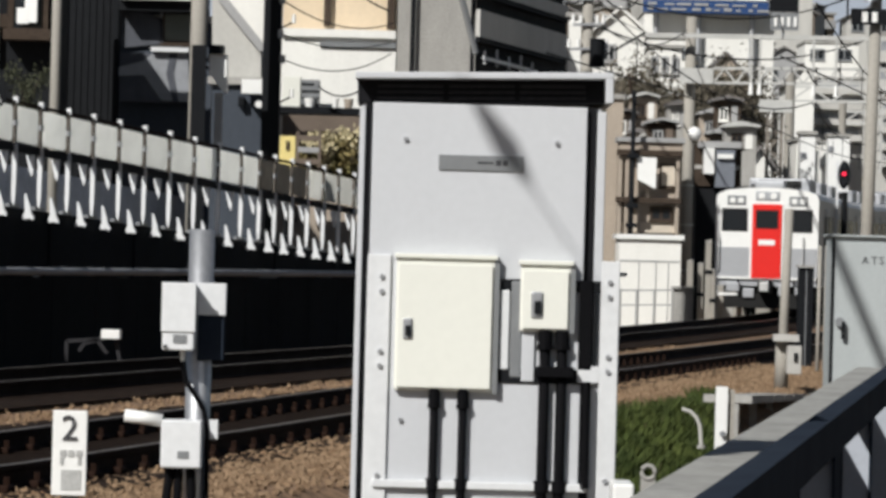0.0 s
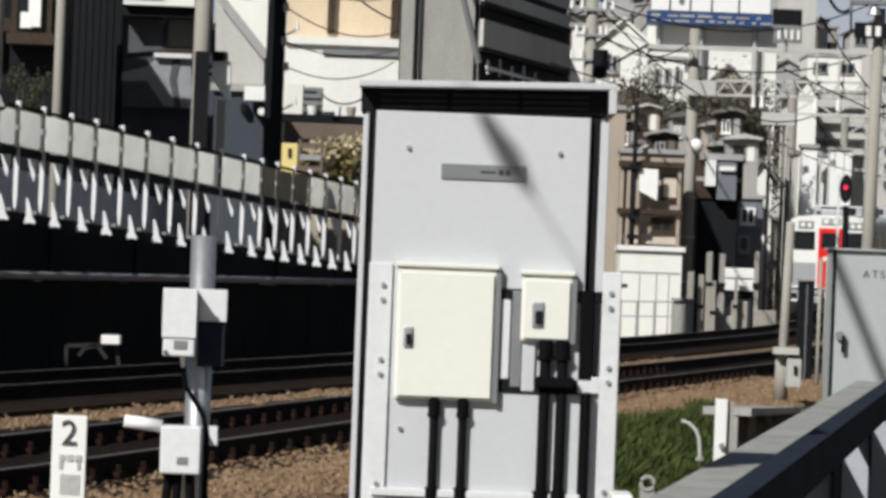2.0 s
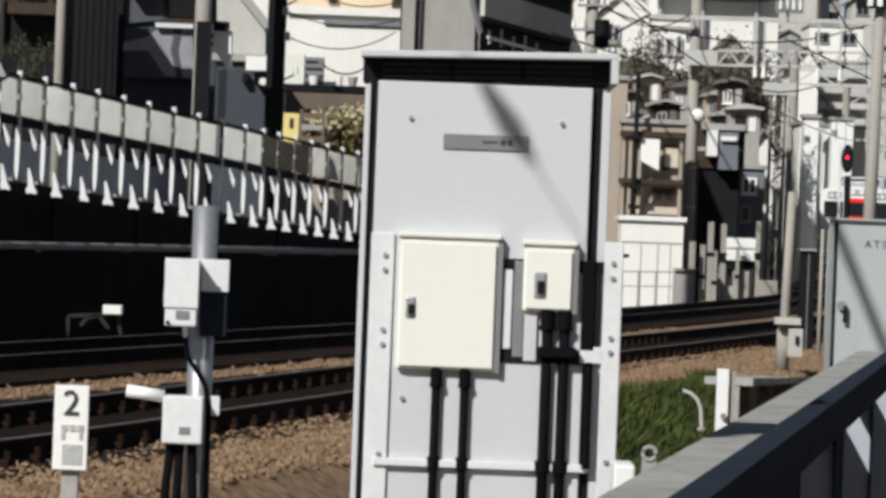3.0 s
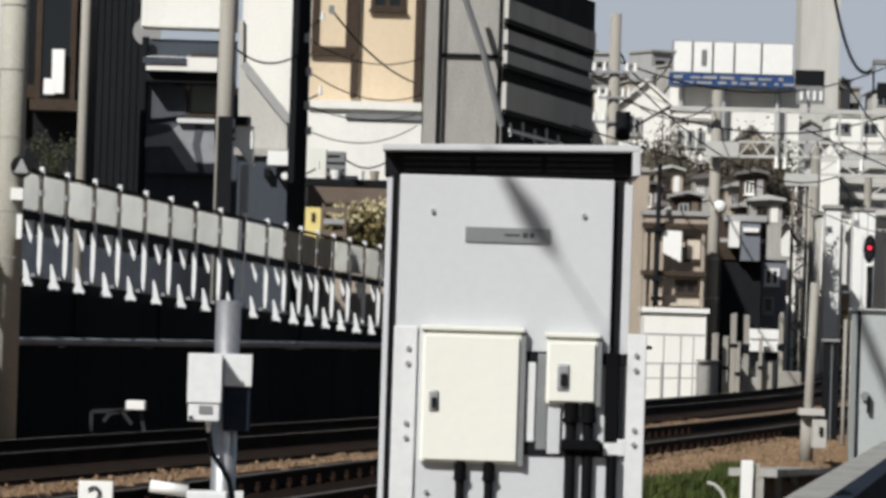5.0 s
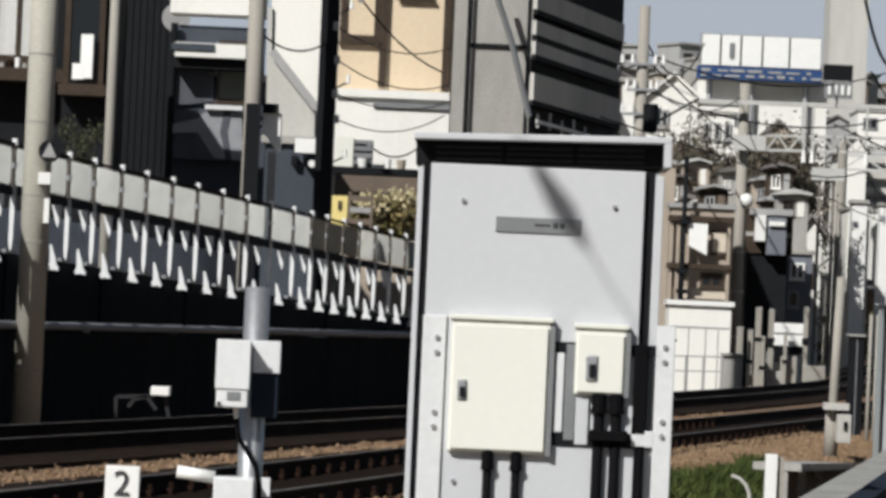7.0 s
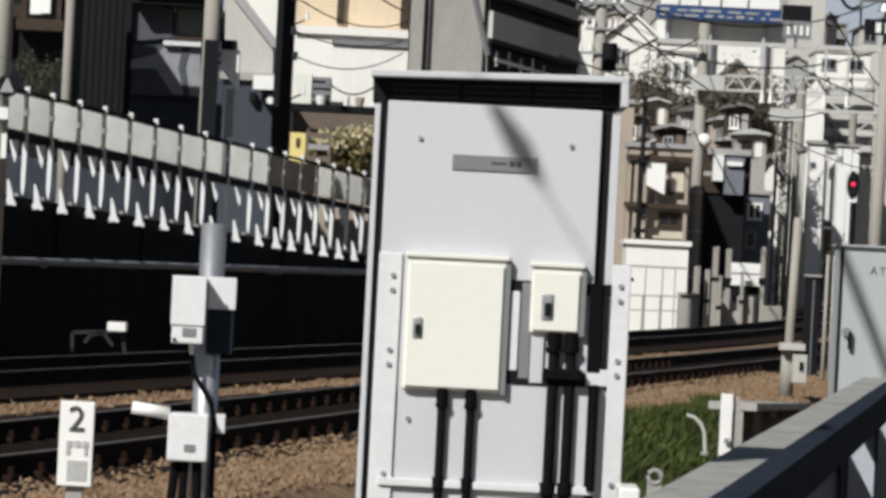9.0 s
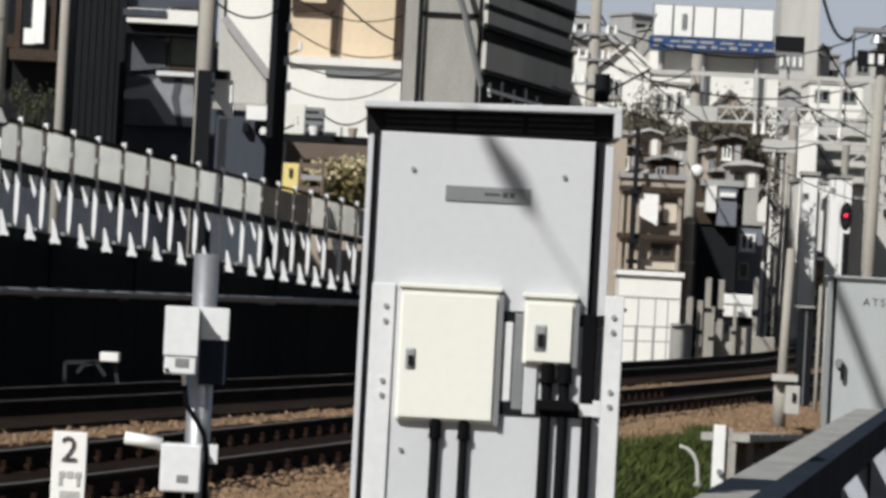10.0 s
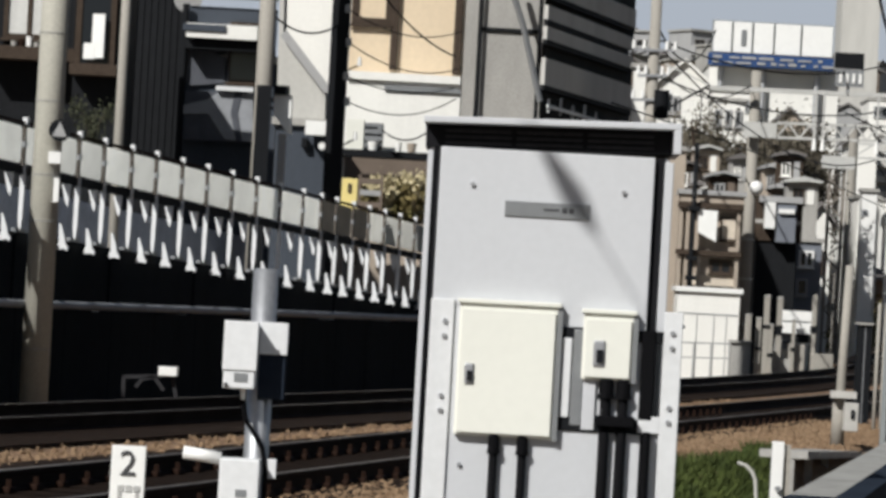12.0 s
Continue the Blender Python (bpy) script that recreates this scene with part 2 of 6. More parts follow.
def bar(p0, p1, w, h=None, bm=None):
    """A square bar from p0 to p1."""
    bm = bm or bmesh.new()
    p0, p1 = Vector(p0), Vector(p1)
    d = p1 - p0
    m = Matrix.Translation((p0 + p1) / 2) @ d.to_track_quat("Y", "Z").to_matrix().to_4x4() @ Matrix.Diagonal((w, d.length, h or w, 1))
    bmesh.ops.create_cube(bm, size=1, matrix=m)
    return bm


def prism(profile, y0, y1, bm=None):
    """A profile in x, z carried from y0 to y1."""
    bm = bm or bmesh.new()
    a = [bm.verts.new((x, y0, z)) for x, z in profile]
    b = [bm.verts.new((x, y1, z)) for x, z in profile]
    bm.faces.new(a)
    bm.faces.new(b[::-1])
    k = len(profile)
    for i in range(k):
        bm.faces.new((a[i], b[i], b[(i + 1) % k], a[(i + 1) % k]))
    return bm


def wire(points, r, bm=None, seg=5):
    """A round section swept along points, in one piece."""
    bm = bm or bmesh.new()
    pts = [Vector(p) for p in points]
    rings = []
    for i, p in enumerate(pts):
        d = (pts[min(i + 1, len(pts) - 1)] - pts[max(i - 1, 0)]).normalized()
        side = d.cross(Vector((0, 0, 1)) if abs(d.z) < 0.9 else Vector((1, 0, 0))).normalized()
        up = side.cross(d)
        rings.append([bm.verts.new(p + (side * math.cos(a) + up * math.sin(a)) * r) for a in (2 * math.pi * k / seg for k in range(seg))])
    for a, b in zip(rings, rings[1:]):
        for k in range(seg):
            bm.faces.new((a[k], a[(k + 1) % seg], b[(k + 1) % seg], b[k]))
    bm.faces.new(rings[0])
    bm.faces.new(rings[-1])
    return bm


def sag(p0, p1, drop, n=10):
    p0, p1 = Vector(p0), Vector(p1)
    return [p0.lerp(p1, i / n) - Vector((0, 0, drop * 4 * (i / n) * (1 - i / n))) for i in range(n + 1)]


def lettering(name, text, size, at, material, parent, label="", turn=0.0, spread=1.0):
    """Raised built-in letters, facing the walkway, as one mesh under parent."""
    cu = bpy.data.curves.new(name, "FONT")
    cu.body, cu.size, cu.extrude, cu.align_x, cu.align_y = text, size, 0.001, "CENTER", "CENTER"
    cu.space_character = spread
    ob = bpy.data.objects.new(name, cu)
    me = bpy.data.meshes.new_from_object(ob)
    bpy.data.objects.remove(ob)
    me.transform(Matrix.Translation(Vector(at) - BASE[parent]) @ pose(0, 0, 0, 90, 0, turn))
    me.materials.clear()
    me.materials.append(material)
    o = new(name, me)
    o.parent = parent
    BASE[o] = BASE[parent]
    return tagged(o, label)


# ---- line of the railway: it bends gently ----
def far_rail(y):
    def bend(v):
        return v - 8 * math.log(1 + math.exp((v - 100) / 8))
    return -1.36 + 0.132 * (y - 59) + 0.075 * (bend(y) - bend(59)) + 1.8 * (math.exp(-34 / 30) - math.exp(-(y - 25) / 30)) + 0.156 * math.log(1 + math.exp((y - 108) / 6))


def slope(y):
    return 0.132 + 0.075 / (1 + math.exp((y - 100) / 8)) + 0.06 * math.exp(-(y - 25) / 30) + 0.026 / (1 + math.exp((108 - y) / 6))


def climb(y):
    """How far the line has risen at y: level at first, then a steady grade."""
    u = max(y - 112, 0)
    return 0.0003 * u * u if u < 37 else 0.4107 + 0.0222 * (u - 37)


def on_line(y, off, z=0.0):
    """The point off metres to the near side of the far rail, square to the line."""
    off += 1.15 * min(max((50 - y) / 24, 0), 1) * min(max((off - 2.2) / 2, 0), 1) * (1 - 0.85 * min(max((off - 6.3) / 1.4, 0), 1))
    s = slope(y)
    k = 1 / math.sqrt(1 + s * s)
    return Vector((far_rail(y) + off * k, y - off * s * k, z + climb(y)))


def ribbon(y0, y1, n, profile, bm=None):
    """A section, given as offsets and heights, carried along the line."""
    bm = bm or bmesh.new()
    rows = [[bm.verts.new(on_line(y0 + (y1 - y0) * i / n, o, z)) for o, z in profile] for i in range(n + 1)]
    for a, b in zip(rows, rows[1:]):
        for i in range(len(profile) - 1):
            bm.faces.new((a[i], a[i + 1], b[i + 1], b[i]))
    return bm

# ---- ground and track ----
bm = bmesh.new()
bmesh.ops.create_grid(bm, x_segments=40, y_segments=40, size=2500, matrix=Matrix.Translation((0, 1500, -0.62)))
tagged(solid("ground", bm, GROUND), "brown bare soil running out to the horizon", kind="structure")

GAUGE, NEAR = 1.435, 4.2
BED = [(-2.3, -7.0), (-2.2, -0.6), (-1.7, -0.28), (-0.9, -0.17), (2.2, -0.17), (2.5, -0.24), (3.0, -0.24), (3.3, -0.17), (6.7, -0.17), (7.9, -0.21), (8.8, -0.66), (8.9, -7.0)]
bed = ribbon(14, 420, 160, BED)
# darker strip of bed along each track
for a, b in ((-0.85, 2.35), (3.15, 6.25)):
    tagged(solid("track_bed", ribbon(14, 420, 160, [(a, -0.164), (a + 0.3, -0.15), (b - 0.3, -0.15), (b, -0.164)]), BED_DARK), "dark ballast between the rails", kind="structure")
tagged(solid("track_bed", bed, BALLAST), "brown rusty ballast bed under two tracks", kind="structure")


def stones(seed, count, o0, o1, y0, y1, height):
    """Loose broken stones strewn over the bed."""
    rnd = random.Random(seed)
    bm = bmesh.new()
    shapes = []
    for _ in range(count):
        y, o = rnd.uniform(y0, y1), rnd.uniform(o0, o1)
        r = rnd.uniform(0.016, 0.042)
        c = on_line(y, o, height(o) + r * 0.12)
        q = Euler((rnd.random() * 6, rnd.random() * 6, rnd.random() * 6)).to_matrix()
        vs = [bm.verts.new(c + q @ (Vector(v) * r * rnd.uniform(0.7, 1.3))) for v in ((1, 0, 0), (-1, 0, 0), (0, 1, 0), (0, -1, 0), (0, 0, 1), (0, 0, -1))]
        for a, b, d in ((0, 2, 4), (2, 1, 4), (1, 3, 4), (3, 0, 4), (2, 0, 5), (1, 2, 5), (3, 1, 5), (0, 3, 5)):
            bm.faces.new((vs[a], vs[b], vs[d]))
    return bm


def bed_height(o):
    return float(np.interp(o, [p[0] for p in BED], [p[1] for p in BED]))


tagged(solid("ballast_stones", stones(3, 17000, 5.7, 7.95, 15, 62, bed_height), STONE), "loose broken brown ballast stones beside the near track", "ballast", kind="stuff")
tagged(solid("ballast_stones", stones(4, 4000, 2.3, 3.3, 20, 75, bed_height), STONE), "loose brown ballast stones between the two tracks", "ballast", kind="stuff")

RAIL = [(-0.062, -0.155), (-0.062, -0.140), (-0.010, -0.120), (-0.010, -0.040), (-0.034, -0.032), (-0.034, 0.0), (0.034, 0.0), (0.034, -0.032), (0.010, -0.040), (0.010, -0.120), (0.062, -0.140), (0.062, -0.155)]
for track_no, off in enumerate((0.0, NEAR)):
    t = thing("railway_track", on_line(30, off + GAUGE / 2, -0.17), "rusty steel railway track on concrete sleepers" if off else "rusty steel railway track beside the dark wall", "track", kind="structure")
    for r_off in (0.0, GAUGE):
        part("rail", ribbon(14, 420, 160, [(off + r_off + o, z) for o, z in RAIL]), RUST, t, "rusty brown rail")
        part("rail_head", ribbon(14, 420, 160, [(off + r_off + o, 0.003) for o in (-0.026, 0.026)]), RAILTOP, t, "worn shiny rail head")
    sleeper = None
    clip = None
    y = 15.0
    count = 0
    while y < 95:
        s = math.atan(slope(y))
        p = on_line(y, off + GAUGE / 2, -0.185)
        if sleeper is None:
            me = mesh_of("sleeper", box(-1.15, 1.15, -0.12, 0.12, -0.1, 0.035, 0.02), SLEEPER)
            bmc = bmesh.new()
            for cx in (-0.11, 0.11):
                box(cx - 0.035, cx + 0.035, -0.07, 0.07, 0, 0.05, 0.012, bm=bmc)
                tube((cx, 0, 0.04), (cx, 0, 0.1), 0.022, seg=6, bm=bmc)
            mec = mesh_of("rail_clip", bmc, RUST)
        sleeper = new("sleeper", me)
        sleeper.parent = t
        sleeper.matrix_local = Matrix.Translation(p - BASE[t]) @ Matrix.Rotation(-s, 4, "Z")
        if y < 62 and off:
            for r_off in (0.0, GAUGE):
                clip = new("rail_clip", mec)
                clip.parent = t
                clip.matrix_local = Matrix.Translation(on_line(y, off + r_off, -0.152) - BASE[t]) @ Matrix.Rotation(-s, 4, "Z")
        y += 0.58
        count += 1

# ---- dark retaining wall with the ramp's fence on it ----
def wall_at(u, z, out=0.0):
    """u metres along the wall from where the view begins; out: towards the track."""
    d = Vector((0.2405, 0.9707, 0)) if u < 21 else Vector((0.185, 0.983, 0))
    o = Vector((-6.36, 56.2, 0)) if u < 21 else Vector((-6.36 + 0.2405 * 21, 56.2 + 0.9707 * 21, 0)) - d * 21
    p = o + d * u + Vector((d.y, -d.x, 0)) * out
    p.z = z
    return p


def ramp(u):
    """Height of the ramp's edge along the wall."""
    return 1.95 - 0.0315 * u


def wall_bar(u0, u1, z0, z1, out0, out1, bm=None, rise=0.0):
    """A block along the wall; rise: how its heights change from u0 to u1."""
    bm = bm or bmesh.new()
    v = [bm.verts.new(wall_at(u, z + (rise if u == u1 else 0), o)) for u in (u0, u1) for o in (out0, out1) for z in (z0, z1)]
    for f in ((0, 1, 3, 2), (4, 6, 7, 5), (0, 4, 5, 1), (2, 3, 7, 6), (0, 2, 6, 4), (1, 5, 7, 3)):
        bm.faces.new([v[i] for i in f])
    return bm


BACK_SHEET = mat("blue_grey_sheet", (0.42, 0.45, 0.52), 0.6, vary=0.2, stain=0.5, stain_size=0.4)
retaining = thing("wall_retaining", wall_at(0, -0.6), "dark weathered sheet-clad retaining wall along the track, its shade in the colour", "wall", kind="structure")
for u0 in range(-14, 52, 2):
    rise = ramp(u0 + 2) - ramp(u0)
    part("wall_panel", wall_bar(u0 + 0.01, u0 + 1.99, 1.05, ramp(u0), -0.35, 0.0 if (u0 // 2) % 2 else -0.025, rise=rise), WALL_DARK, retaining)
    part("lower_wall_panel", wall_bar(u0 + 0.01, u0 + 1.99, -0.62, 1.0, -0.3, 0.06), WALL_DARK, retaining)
part("wall_pipe", wire([wall_at(u, 1.02, 0.62) for u in (-14, 0, 21, 52)], 0.055, seg=12), AWNING, retaining, "pale grey pipe along the wall")
for u in range(-12, 44, 4):
    part("pipe_bracket", wall_bar(u - 0.03, u + 0.03, 0.93, 0.97, 0.06, 0.66), BLACK, retaining)
part("ramp_deck", wall_bar(-14, 52, ramp(-14) - 0.2, ramp(-14) - 0.06, -2.8, -0.36, rise=ramp(52) - ramp(-14)), CONC, retaining, "grey concrete ramp deck")
part("ramp_back_wall", wall_bar(-14, 52, ramp(-14) - 0.2, ramp(-14) + 1.1, -3.0, -2.8, rise=ramp(52) - ramp(-14)), BACK_SHEET, retaining, "blue-grey back wall of the ramp")

def plate_across(u, profile, thick):
    """A plate standing square to the wall at u; profile: distances out from the wall, and heights."""
    bm = bmesh.new()
    a = [bm.verts.new(wall_at(u, z, o)) for o, z in profile]
    b = [bm.verts.new(wall_at(u + thick, z, o)) for o, z in profile]
    bm.faces.new(a), bm.faces.new(b[::-1])
    for i in range(len(a)):
        bm.faces.new((a[i], a[(i + 1) % len(a)], b[(i + 1) % len(a)], b[i]))
    return bm


def fence_panel(u0, u1, z0, z1, rise):
    """A thin panel with cut corners, following the ramp."""
    c = 0.05
    ring = [(u0 + c, z0), (u1 - c, z0), (u1, z0 + c), (u1, z1 - c), (u1 - c, z1), (u0 + c, z1), (u0, z1 - c), (u0, z0 + c)]
    bm = bmesh.new()
    a = [bm.verts.new(wall_at(u, z + rise * (u - u0) / (u1 - u0), 0.03)) for u, z in ring]
    b = [bm.verts.new(wall_at(u, z + rise * (u - u0) / (u1 - u0), 0.05)) for u, z in ring]
    bm.faces.new(a), bm.faces.new(b[::-1])
    for i in range(8):
        bm.faces.new((a[i], a[(i + 1) % 8], b[(i + 1) % 8], b[i]))
    return bm


POSTS = [-7.9, -6.7, -5.5, -4.4, -3.2, -2.0, -0.9, 0.23, 1.32, 2.55, 3.70, 4.95, 6.21, 7.51, 8.85, 10.19, 11.55, 12.65, 13.61, 14.7, 15.75, 16.83, 17.9]
POSTS += [19.0 + 1.1 * i for i in range(14)]
fence = thing("ramp_fence", wall_at(0, ramp(0)), "grey steel fence with frosted panels along a sloping ramp", "fence")
for u, u_next in zip(POSTS, POSTS[1:]):
    BAY = u_next - u
    z = ramp(u)
    dirty = 12.5 < u < 15
    rise = ramp(u + BAY) - z
    post = part("post", wall_bar(u - 0.02, u + 0.02, z + 0.1, z + 1.52, 0.03, 0.075), POST_DARK, fence, "weathered brown post")
    part("post_cap", wall_bar(u - 0.035, u + 0.035, z + 1.50, z + 1.60, 0.025, 0.095), STEEL_WHITE, post, "pale post cap")
    part("post_clip", wall_bar(u - 0.03, u + 0.03, z + 1.18, z + 1.26, 0.03, 0.09), GALV, post)
    part("panel", fence_panel(u + 0.10, u + BAY - 0.10, z + 0.95, z + 1.47, rise), PANEL_DIRTY if dirty else PANEL, fence, "grimy panel" if dirty else "")
    part("rail", wall_bar(u + 0.02, u + BAY - 0.02, z + 1.5, z + 1.54, 0.03, 0.07, rise=rise), RUST, fence)
    part("lower_rail", wall_bar(u + 0.02, u + BAY - 0.02, z + 0.80, z + 0.92, 0.03, 0.075, rise=rise), BLACK, fence)
    strut = part("strut", plate_across(u - 0.06, ((0.04, z + 0.92), (0.105, z + 0.92), (0.110, z + 0.62), (0.105, z + 0.20), (0.085, z + 0.02), (0.06, z + 0.02), (0.04, z + 0.20)), 0.05), STEEL_WHITE, fence, "white strut")
    part("strut_foot", wall_bar(u - 0.20, u + 0.22, z + 0.0, z + 0.05, 0.0, 0.07, rise=rise * 0.3), PLATE, strut, "grey foot rail")
    part("bracket", plate_across(u + 0.5, ((0.04, z + 0.20), (0.07, z + 0.20), (0.13, z + 0.02), (0.15, z - 0.08), (0.19, z - 0.14), (0.18, z - 0.18), (0.12, z - 0.16), (0.02, z - 0.18), (0.01, z - 0.14), (0.05, z - 0.06)), 0.05), STEEL_WHITE, fence, "white bracket foot")
    part("gusset", plate_across(u + 0.58, ((0.02, z + 0.77), (0.15, z + 0.77), (0.145, z + 0.60), (0.12, z + 0.44), (0.08, z + 0.52)), 0.04), STEEL_WHITE, fence, "white gusset plate")

# ---- relay cabinet ----
def slab(x0, x1, y, z0, z1, front, back=0.0, bevel=0.004, bm=None):
    """A block whose face stands front metres before the plane y, and which reaches back metres behind it."""
    return box(x0, x1, y - front, y + back, z0, z1, bevel, bm)


def relay_cabinet():
    c = thing("relay_cabinet", (0.16, 15.3, -0.35), "pale grey steel relay cabinet with cream boxes and conduits", "cabinet")
    Y = 15.0
    part("body", box(-0.325, 0.60, Y + 0.02, Y + 0.40, 0.0, 1.985, 0.006), CAB, c)
    part("plinth", box(-0.30, 0.62, Y + 0.05, Y + 0.38, -0.36, 0.0, 0.01), CONC, c, "concrete plinth")
    part("front_panel", slab(-0.283, 0.543, Y, 0.30, 1.985, 0.03, 0.02), CAB, c)
    part("seam", slab(-0.309, -0.287, Y, 0.30, 1.985, 0.0, 0.021, 0), CAB_DARK, c, "black door gap")
    part("seam", slab(0.547, 0.580, Y, 0.30, 1.985, 0.003, 0.021, 0), CAB_DARK, c, "black door gap")
    part("side_rail", slab(-0.333, -0.311, Y, 0.10, 1.97, 0.02, 0.3), CAB, c)
    part("side_rail", slab(0.583, 0.617, Y, 0.10, 1.97, 0.02, 0.3), CAB, c)
    # sloped canopy with a dark vented underside
    tilt = Matrix.Translation((0.14, Y, 2.04)) @ Matrix.Rotation(radians(-1.3), 4, "Y") @ Matrix.Translation((-0.14, -Y, -2.04))

    def tilted(bm):
        bmesh.ops.transform(bm, matrix=tilt, verts=bm.verts)
        return bm

    canopy = part("canopy", tilted(box(-0.352, 0.638, Y - 0.10, Y + 0.45, 2.083, 2.108, 0.004)), CAB, c, "pale grey canopy")
    part("vent_fascia", tilted(box(-0.345, 0.606, Y - 0.005, Y + 0.43, 1.992, 2.083)), CAB_DARK, canopy, "black vented fascia")
    part("end_cap", tilted(box(0.608, 0.638, Y - 0.10, Y + 0.45, 1.99, 2.083, 0.004)), CAB, canopy)
    for i in range(3):
        a = -0.27 + i * 0.275
        for k in range(3):
            part("vent_slat", tilted(box(a, a + 0.255, Y - 0.014, Y - 0.004, 2.006 + k * 0.023, 2.017 + k * 0.023)), SLAT, canopy, "dark vent slat")
    # mounting flanges with bolts
    for x0, x1, z1, bolts in ((-0.288, -0.198, 1.40, (-0.232,)), (0.612, 0.684, 1.395, (0.645,))):
        fl = part("flange", slab(x0, x1, Y, 0.2, z1, 0.045, -0.032, 0.004), STEEL_WHITE, c, "pale side flange")
        for bx in bolts:
            for z in (1.315, 1.258, 1.028, 0.972, 0.55):
                part("bolt", tube((bx, Y - 0.045, z), (bx, Y - 0.055, z), 0.0105, seg=6), GALV, fl)
    part("door_bolt", tube((-0.155, 14.97, 1.846), (-0.155, 14.958, 1.846), 0.009, seg=8), GALV, c)
    part("door_bolt", tube((0.428, 14.97, 1.845), (0.428, 14.958, 1.844), 0.009, seg=8), GALV, c)
    part("door_bolt", tube((-0.148, 14.97, 0.765), (-0.147, 14.958, 0.765), 0.009, seg=8), GALV, c)
    plate = part("name_plate", slab(-0.026, 0.301, Y - 0.03, 1.731, 1.790, 0.008, 0.0, 0.002), PLATE, c, "grey nameplate")
    part("plate_bar", slab(0.125, 0.185, Y - 0.038, 1.758, 1.766, 0.002, 0.0, 0), INK, plate)
    part("plate_bar", slab(0.195, 0.215, Y - 0.038, 1.752, 1.772, 0.002, 0.0, 0), INK, plate)
    part("plate_bar", slab(0.222, 0.240, Y - 0.038, 1.752, 1.772, 0.002, 0.0, 0), INK, plate)
    # mounting frame behind the two boxes
    part("frame_rail", slab(-0.16, 0.66, Y - 0.03, 1.272, 1.318, 0.010, 0.0), BLACK, c, "black mounting rail")
    part("frame_rail", slab(0.20, 0.62, Y - 0.03, 0.918, 0.975, 0.010, 0.0), BLACK, c, "black mounting rail")
    part("frame_post", slab(0.226, 0.262, Y - 0.03, 0.97, 1.275, 0.016, 0.0), STEEL_WHITE, c)
    part("frame_post", slab(0.268, 0.310, Y - 0.03, 0.94, 1.31, 0.012, 0.0), PLATE, c)
    part("frame_post", slab(0.312, 0.362, Y - 0.03, 0.925, 1.16, 0.016, 0.0), CAB, c)
    part("frame_post", slab(0.530, 0.582, Y - 0.03, 0.975, 1.32, 0.018, 0.0), RUBBER, c, "black cable loop")
    part("frame_post", slab(0.586, 0.602, Y - 0.03, 0.99, 1.27, 0.016, 0.0), BLACK, c)
    part("frame_foot", slab(0.530, 0.615, Y - 0.03, 0.925, 0.99, 0.016, 0.0), STEEL_WHITE, c)
    # two cream boxes
    for name, x0, x1, z0, z1, dep, hx, hz, hs in (("large_box", -0.176, 0.206, 0.880, 1.392, 0.03, -0.128, 1.118, 0.04), ("small_box", 0.302, 0.498, 1.118, 1.378, 0.03, 0.366, 1.222, 0.05)):
        b = part(name, box(x0, x1, Y - 0.035 - dep, Y - 0.028, z0, z1, 0.008), CREAM, c, "cream steel box")
        part("lid_lip", box(x0 - 0.008, x1 + 0.008, Y - 0.05 - dep, Y - 0.031, z1 - 0.004, z1 + 0.014, 0.004), CREAM, b)
        # grey strip paints the shade down the box's right side
        part("door_edge", box(x1 - 0.004, x1 + 0.016, Y - 0.035 - dep, Y - 0.031, z0 - 0.006, z1 - 0.006, 0.002), PLATE, b, "grey strip standing in for shade at the box edge")
        part("door_sheet", box(x0 + 0.010, x1 - 0.012, Y - 0.048 - dep, Y - 0.039 - dep, z0 + 0.012, z1 - 0.024, 0.003), CREAM, b)
        part("handle_plate", box(hx - hs * 0.45, hx + hs * 0.45, Y - 0.054 - dep, Y - 0.048 - dep, hz - hs, hz + hs, 0.006), GALV, b, "steel latch plate")
        part("latch", box(hx - hs * 0.2, hx + hs * 0.32, Y - 0.066 - dep, Y - 0.054 - dep, hz - hs * 0.7, hz + hs * 0.3, 0.004), BLACK, b, "black latch")
    # black conduits
    for i, (px, z1) in enumerate(((-0.018, 0.885), (0.092, 0.885), (0.402, 1.12), (0.468, 1.12))):
        r = 0.017 if i < 2 else 0.021
        cd = part("conduit", tube((px, Y - 0.049, z1), (px, Y - 0.049, 0.05), r, seg=12), RUBBER, c, "black conduit", smooth=True)
        part("gland", tube((px, Y - 0.049, z1 + 0.005), (px, Y - 0.049, z1 - 0.055), r * 1.35, seg=12), RUBBER, cd)
        part("gland_nut", tube((px, Y - 0.049, z1 - 0.055), (px, Y - 0.049, z1 - 0.07), r * 1.7, seg=6), RUBBER, cd)
        part("lower_gland", tube((px, Y - 0.049, 0.545), (px, Y - 0.049, 0.50), r * 1.5, seg=12), RUBBER, cd)
    part("conduit_clamp", slab(0.368, 0.515, Y - 0.062, 0.945, 0.985, 0.035, 0.03), RUBBER, c, "black clamp")
    part("cable", tube((0.565, Y - 0.06, 0.93), (0.567, Y - 0.06, 0.52), 0.016, seg=8), RUBBER, c, "black cable")
    part("clamp_bar", slab(-0.25, 0.58, Y - 0.03, 0.505, 0.535, 0.03, 0.0), STEEL_WHITE, c, "pale clamp bar")


relay_cabinet()

